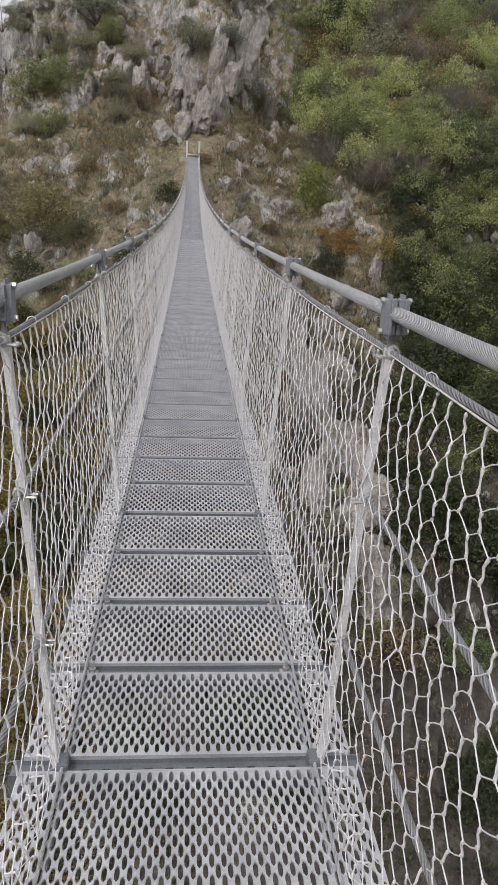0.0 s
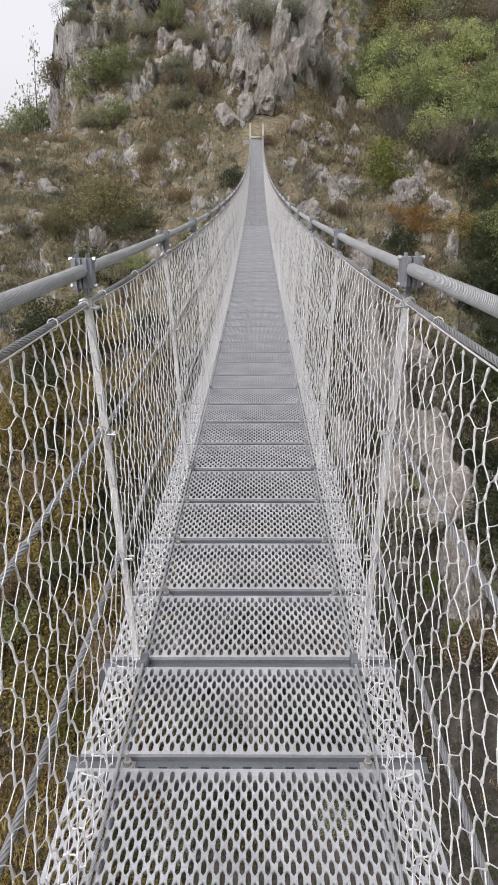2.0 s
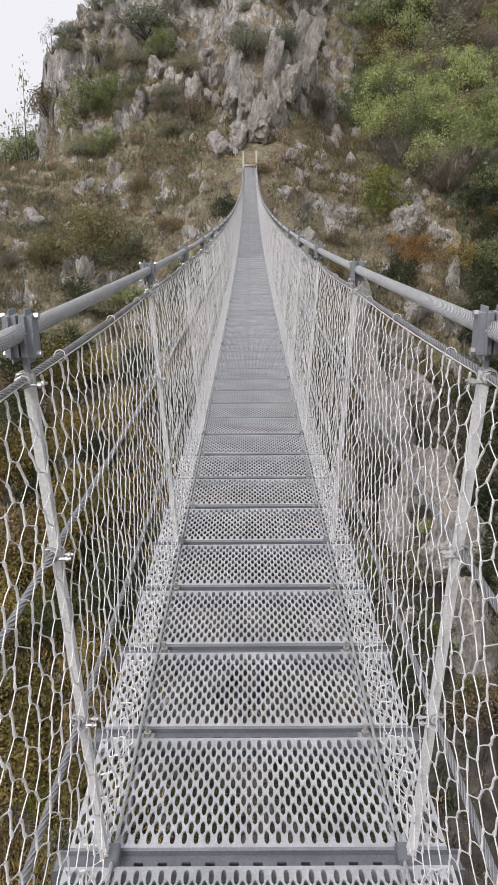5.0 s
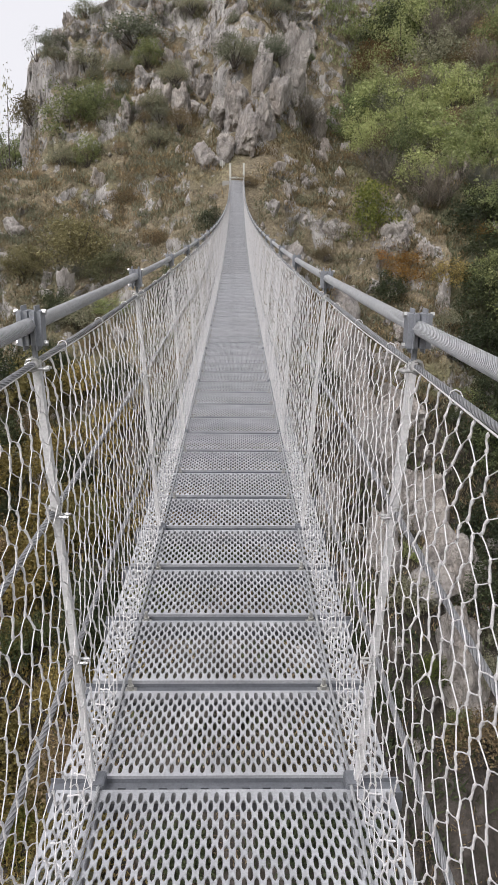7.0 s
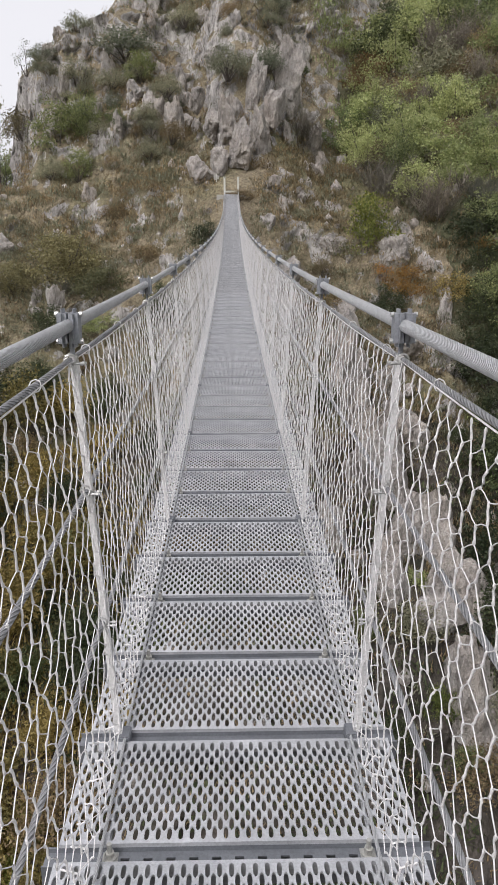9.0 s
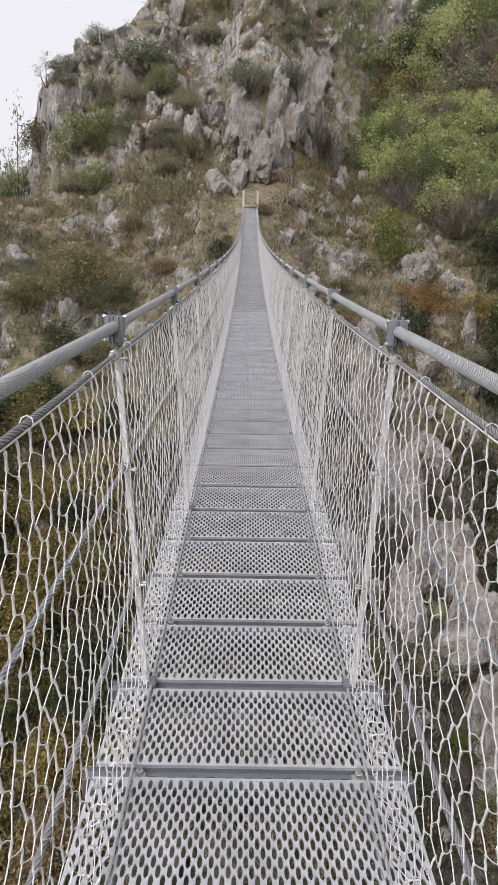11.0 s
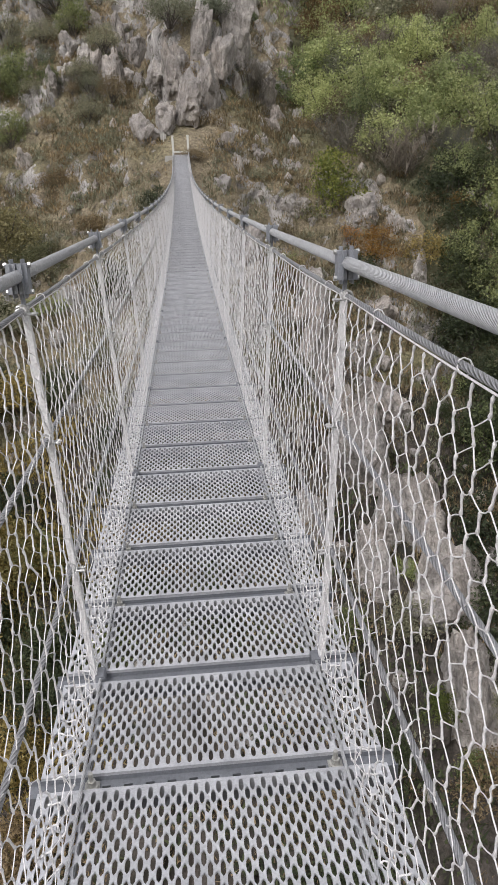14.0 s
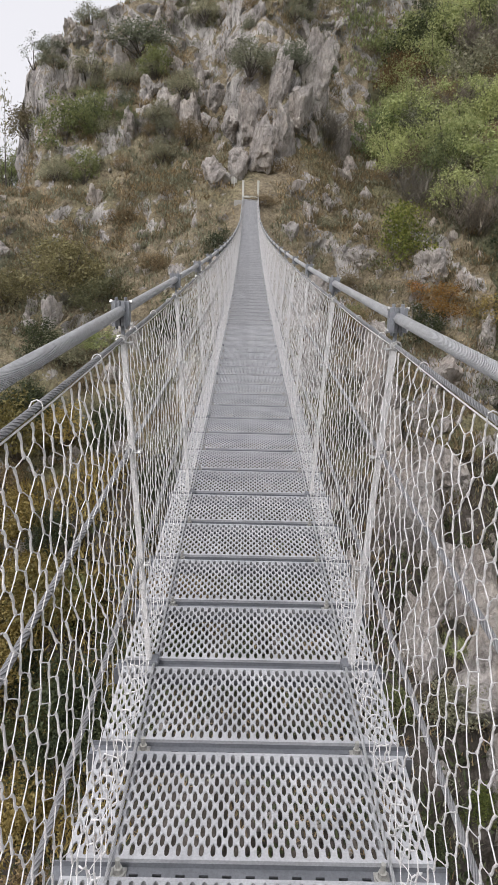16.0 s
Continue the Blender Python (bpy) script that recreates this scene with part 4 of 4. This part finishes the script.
shrub("round", -10.5, 51.0, 3.00, -0.1, 1.00, 0.0)
shrub("round", -7.8, 48.9, 2.06, -0.5, 0.80, 1.7)
shrub("round", -13.1, 49.9, 1.96, -0.3, 0.90, 3.4)
shrub("dark", -1.5, 49.5, 0.97, 2.8, 1.00, 5.1)
shrub("bright", 8.5, 50.9, 1.95, 2.0, 1.25, 0.5)
shrub("orange", 10.2, 48.2, 1.49, -0.2, 1.00, 2.2)
shrub("orange", 9.2, 49.3, 0.99, 0.8, 0.80, 3.9)
shrub("yellow", 12.9, 47.3, 1.34, -0.3, 1.00, 5.6)
shrub("dark", 9.1, 47.5, 1.47, -1.4, 0.90, 1.0)
shrub("green", 11.2, 64.6, 2.55, 11.4, 1.00, 2.7)
shrub("loose", 8.9, 64.0, 2.50, 9.7, 1.00, 4.4)
shrub("loose", 12.2, 58.3, 3.00, 8.0, 0.90, 6.1)
shrub("green", 14.1, 56.2, 3.00, 7.7, 0.90, 1.6)
shrub("loose", 10.9, 62.6, 2.95, 9.9, 1.00, 3.3)
shrub("green", 17.3, 61.4, 3.00, 12.1, 0.90, 5.0)
shrub("loose", 13.7, 62.1, 3.00, 11.4, 0.90, 0.4)
shrub("olive", 16.2, 66.0, 3.00, 15.4, 0.90, 2.1)
shrub("brown", 12.3, 67.4, 2.79, 13.9, 0.80, 5.5)
shrub("dark", 14.7, 50.2, 1.79, 2.7, 1.10, 0.9)
shrub("dark", 14.2, 46.1, 1.65, -1.6, 1.10, 2.6)
shrub("orange", 15.2, 48.8, 0.85, 2.3, 1.00, 4.3)
shrub("grey", 12.6, 52.3, 3.00, 3.4, 1.00, 6.0)
shrub("grey", 5.0, 60.7, 2.12, 9.8, 1.00, 1.4)
shrub("grey", 10.0, 54.6, 2.55, 5.2, 1.00, 3.1)
shrub("olive", 2.5, 59.2, 1.26, 14.7, 1.10, 4.8)
shrub("olive", -0.2, 58.0, 1.55, 14.2, 1.00, 0.2)
shrub("brown", 0.5, 56.7, 0.88, 10.5, 1.30, 1.9)
shrub("shade", 12.1, 71.2, 3.00, 17.0, 1.00, 3.6)
shrub("shade", 14.8, 71.5, 3.00, 17.7, 1.00, 5.3)
shrub("shade", 20.0, 70.3, 2.90, 18.3, 1.00, 0.8)
shrub("olive", -7.3, 66.0, 1.25, 15.4, 1.10, 2.5)
shrub("olive", -4.9, 64.2, 1.31, 14.2, 1.00, 4.2)
shrub("olive", -9.0, 64.4, 1.11, 13.0, 1.20, 5.9)
shrub("olive", -11.9, 66.3, 1.59, 15.4, 1.00, 1.3)
shrub("brown", -4.2, 59.7, 1.20, 10.3, 0.90, 3.0)
shrub("shade", -10.4, 62.6, 1.38, 10.7, 1.40, 4.7)
shrub("shade", -13.0, 63.5, 2.40, 9.9, 1.00, 0.1)
shrub("shade", -11.0, 63.2, 1.70, None, 1.00, 2.4)
shrub("brown", -17.4, 70.1, 2.03, 11.9, 1.00, 1.8)
shrub("olive", -14.8, 67.4, 1.30, 17.4, 0.70, 3.5)
shrub("olive", -8.3, 67.2, 2.68, 17.5, 0.70, 5.2)
shrub("dark", -12.8, 43.7, 2.09, -6.6, 1.00, 0.6)
shrub("yellow", -10.2, 38.1, 2.21, -13.2, 0.90, 2.3)
shrub("yellow", -11.6, 36.1, 2.47, -15.0, 0.90, 4.0)
shrub("yellow", -8.5, 38.9, 1.57, -11.6, 0.90, 5.7)
shrub("olive", -12.3, 41.2, 2.01, -9.7, 1.00, 1.1)
shrub("bright", -9.1, 28.9, 1.32, -23.0, 1.00, 2.8)
shrub("yellow", -11.2, 32.4, 2.11, -19.6, 0.80, 4.5)
shrub("green", -11.2, 29.9, 1.78, -21.7, 0.80, 6.2)
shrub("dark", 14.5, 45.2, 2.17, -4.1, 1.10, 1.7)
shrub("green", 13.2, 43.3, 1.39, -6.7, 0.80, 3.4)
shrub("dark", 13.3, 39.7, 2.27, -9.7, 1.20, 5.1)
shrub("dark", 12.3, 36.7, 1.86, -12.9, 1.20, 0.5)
shrub("green", 15.1, 54.0, 3.00, 6.3, 1.00, 3.9)
shrub("loose", 16.3, 54.5, 2.63, 7.6, 1.00, 5.6)
shrub("brown", 8.2, 58.5, 1.36, 7.4, 0.80, 1.0)
shrub("brown", -5.2, 50.5, 1.15, 2.0, 0.70, 2.7)
shrub("green", -7.4, 47.0, 1.62, -2.2, 0.70, 4.4)
shrub("dark", 11.8, 34.3, 2.08, -14.9, 1.00, 6.1)
shrub("olive", 4.4, 52.6, 1.00, 4.5, 0.60, 1.5)
shrub("brown", 0.6, 52.0, 0.95, 5.6, 0.60, 3.2)
shrub("brown", -7.7, 55.4, 1.28, 4.7, 0.70, 4.9)
shrub("bright", 8.7, 31.6, 0.85, -16.7, 1.00, 0.3)
shrub("green", 8.6, 36.0, 0.89, -12.9, 1.00, 2.0)
shrub("thin", -15.9, 66.8, 1.35, 16.4, 1.0, 58.0)
shrub("thin", -21.6, 76.4, 2.60, 8.0, 2.3, 42.0)
shrub("green", -22.9, 78.4, 2.90, 8.6, 1.0, 35.0)
shrub("olive", -24.7, 78.4, 2.60, 7.8, 1.0, 5.0)
shrub("brown", -24.2, 78.4, 2.40, 4.4, 1.0, 20.0)
shrub("shade", -22.3, 78.4, 1.80, 8.0, 1.6, 40.0)
rs = random.Random(77)
# the green hill of the right, the dry slope, the gorge, and the cliff's ledges
FIELDS = (
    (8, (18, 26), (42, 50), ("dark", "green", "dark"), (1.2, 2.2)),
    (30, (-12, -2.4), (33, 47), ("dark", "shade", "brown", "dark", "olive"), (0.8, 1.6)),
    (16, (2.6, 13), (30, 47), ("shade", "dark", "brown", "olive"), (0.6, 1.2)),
    # dark and brown shrubs added to darken the ground left of the deck
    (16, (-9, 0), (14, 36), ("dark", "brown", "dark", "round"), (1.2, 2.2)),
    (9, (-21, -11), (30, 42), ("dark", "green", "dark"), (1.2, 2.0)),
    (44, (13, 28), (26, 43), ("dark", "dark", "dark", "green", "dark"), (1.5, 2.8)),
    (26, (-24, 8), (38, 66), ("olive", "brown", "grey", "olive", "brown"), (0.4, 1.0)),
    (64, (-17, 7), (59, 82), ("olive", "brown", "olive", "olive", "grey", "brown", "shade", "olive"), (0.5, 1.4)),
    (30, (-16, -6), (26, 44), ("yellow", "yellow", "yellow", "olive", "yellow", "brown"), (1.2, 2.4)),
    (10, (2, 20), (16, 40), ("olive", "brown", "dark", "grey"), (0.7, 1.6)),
    # mostly dark shrubs, added to stand in for shade on the gorge floor
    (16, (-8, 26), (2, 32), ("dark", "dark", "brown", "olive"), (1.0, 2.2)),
    (14, (-40, -25), (58, 95), ("green", "olive", "olive", "brown"), (1.4, 2.6)),
    (10, (-12, 24), (88, 106), ("dark", "olive", "green"), (1.2, 2.4)),
)
for count, (xa, xb), (ya, yb), kinds, (ra, rb) in FIELDS:
    for _ in range(count):
        x, y = rs.uniform(xa, xb), rs.uniform(ya, yb)
        if (abs(x) < 2.6 and 40 < y < 60) or (6.5 < x < 11 and 34 < y < 45):
            continue
        shrub(rs.choice(kinds), x, y, rs.uniform(ra, rb), None, rs.uniform(0.8, 1.15), rs.uniform(0, 6.28))


# the wood of the green hill: a closed canopy, deep green low down, mixed above
rs = random.Random(31)
yy = 37.0
while yy < 88.0:
    gap = 1.9 if yy < 52 else 2.2 if yy < 66 else 2.9
    xx = 9.0 + rs.uniform(0, gap)
    while xx < 30.0 + 0.1 * (yy - 50):
        x, y = xx + rs.uniform(-0.6, 0.6), yy + rs.uniform(-0.6, 0.6)
        xx += gap
        inside = float(woods(x, y))
        if inside < 0.4 or x > 17.5 + 0.42 * (y - 37):
            continue
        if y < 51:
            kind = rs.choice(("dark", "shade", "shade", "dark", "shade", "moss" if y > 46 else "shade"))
        elif y < 57:
            kind = rs.choice(("shade", "moss", "grey", "moss", "shade", "olive"))
        elif y < 70:
            kind = rs.choice(("moss", "moss", "green", "olive", "grey", "moss", "shade", "brown"))
        else:
            kind = rs.choice(("moss", "shade", "olive", "shade", "moss", "dark"))
        size = rs.uniform(1.3, 2.1) if y < 66 else rs.uniform(1.7, 2.7)
        shrub(kind, x, y, min(size, 1.0 + inside), None, rs.uniform(0.85, 1.25), rs.uniform(0, 6.28))
    yy += gap * 0.95
shrub("russet", 11.3, 68.0, 2.3, None, 0.95, 0.7)


# ---- low scrub and dry grass ----
def strewn(name, label, leaf, count, area, blades, tall, wide, flat, seed, bare=-0.06):
    rs = np.random.default_rng(seed)
    (xa, xb), (ya, yb) = area
    x, y = rs.uniform(xa, xb, count), rs.uniform(ya, yb, count)
    keep = fbm(x / 5, y / 5, seed, 3) > bare
    keep &= ~((np.abs(x) < 1.3) & (y > 42) & (y < 58))
    x, y = x[keep], y[keep]
    z = height(x, y)
    n = len(x)
    cx = np.repeat(x, blades) + rs.normal(0, flat, n * blades)
    cy = np.repeat(y, blades) + rs.normal(0, flat, n * blades)
    cz = np.repeat(z, blades) - 0.05 + np.abs(rs.normal(0, flat * 0.6, n * blades))
    t = rs.uniform(0, 2 * np.pi, n * blades)
    h = tall * rs.uniform(0.5, 1.3, n * blades)
    dx, dy = np.cos(t), np.sin(t)
    lean = rs.normal(0, 0.9, n * blades) * h
    v = np.empty((n * blades, 3, 3))
    v[:, 0] = np.stack([cx - dx * wide, cy - dy * wide, cz], -1)
    v[:, 1] = np.stack([cx + dx * wide, cy + dy * wide, cz + 0.02], -1)
    v[:, 2] = np.stack([cx - dy * lean, cy + dx * lean, cz + h], -1)
    f = np.arange(n * blades * 3).reshape(-1, 3)
    me = bpy.data.meshes.new(name)
    me.from_pydata(v.reshape(-1, 3).tolist(), [], f.tolist())
    me.materials.append(M_LEAF[leaf])
    thing(name, label, "vegetation", "", "stuff", None, me)


strewn("dry_grass", "dry yellow-brown grass covering the slope", "grass", 13000, ((-26, 14), (34, 76)), 9, 0.27, 0.024, 0.20, 5)
strewn("grass_tufts", "coarse brown tufts and dead stalks on the dry slope", "brown", 1700, ((-24, 14), (40, 64)), 26, 0.28, 0.030, 0.24, 15, -0.02)
strewn("grass_tufts", "grey-green weeds tufted over the dry slope", "olive", 1800, ((-24, 14), (40, 64)), 26, 0.26, 0.034, 0.26, 16, 0.0)
strewn("low_scrub", "low grey-green scrub between the rocks", "olive", 7000, ((-26, 32), (30, 95)), 18, 0.20, 0.040, 0.28, 6)
strewn("low_scrub", "low brown withered scrub on the slope", "brown", 9000, ((-26, 30), (26, 90)), 18, 0.22, 0.035, 0.28, 7)
strewn("low_scrub", "low dark green ground cover in the gorge", "dark", 5000, ((-22, 34), (6, 40)), 16, 0.24, 0.06, 0.30, 8)
strewn("low_greenery", "low green brush covering the hillside", "green", 2400, ((7, 34), (52, 95)), 26, 0.34, 0.05, 0.42, 9, 0.12)
strewn("autumn_grass", "yellow autumn grass and weeds in the gorge", "yellow", 3600, ((-18, -4), (20, 42)), 14, 0.30, 0.045, 0.30, 14, -0.2)

# ---- a small double sign on the rock by the gate ----
notice = thing("notice_sign", "small white double notice board on a post beside the gate", "sign", at=Matrix.Translation((-0.95, 53.4, 6.9)))
b = Build()
b.box(-0.03, 0.03, -0.03, 0.03, -0.7, 0.5)
part("post", b.mesh("post", M_TOWER), notice)
for dx, w, h0, h1 in ((-0.09, 0.08, 0.10, 0.48), (0.09, 0.07, 0.14, 0.40)):
    b = Build()
    b.box(dx - w, dx + w, -0.06, -0.035, h0, h1, 0.008)
    part("board", b.mesh("board", M_CONCRETE), notice)

# ---- the house above the green hill ----
house = thing("house", "small white house on the hilltop among trees", "house", at=Matrix.Translation((31, 93, ground_at(31, 93) - 0.3)))
b = Build()
b.box(-3.5, 3.5, -2.5, 2.5, 0, 5.2)
part("wall", b.mesh("wall", M_WHITE), house)
b = Build()
b.v += [(-3.8, -2.8, 5.2), (3.8, -2.8, 5.2), (3.8, 2.8, 5.2), (-3.8, 2.8, 5.2), (-3.8, 0, 6.4), (3.8, 0, 6.4)]
b.f += [(0, 1, 5, 4), (2, 3, 4, 5), (0, 4, 3), (1, 2, 5), (3, 2, 1, 0)]
part("roof", b.mesh("roof", M_CONCRETE), house)
for wx in (-2.2, 0.0, 2.2):
    for wz in (1.2, 3.6):
        b = Build()
        b.box(wx - 0.45, wx + 0.45, -2.56, -2.48, wz, wz + 1.1)
        part("window", b.mesh("window", M_WINDOW), house)

# ---- the hillside, laid out on its own grid, is set across the gorge ----
HILL = Matrix.Translation((0, 4.6, 1.67)) @ Matrix.Rotation(-0.0077, 4, "X") @ Matrix.Scale(1.189, 4) @ Matrix.Translation((0, -4.6, -1.68))
ground.matrix_basis = HILL
for ob in list(bpy.data.objects):
    if ob.parent is None and ob not in bridge_parts:
        ob.matrix_basis = HILL @ ob.matrix_basis
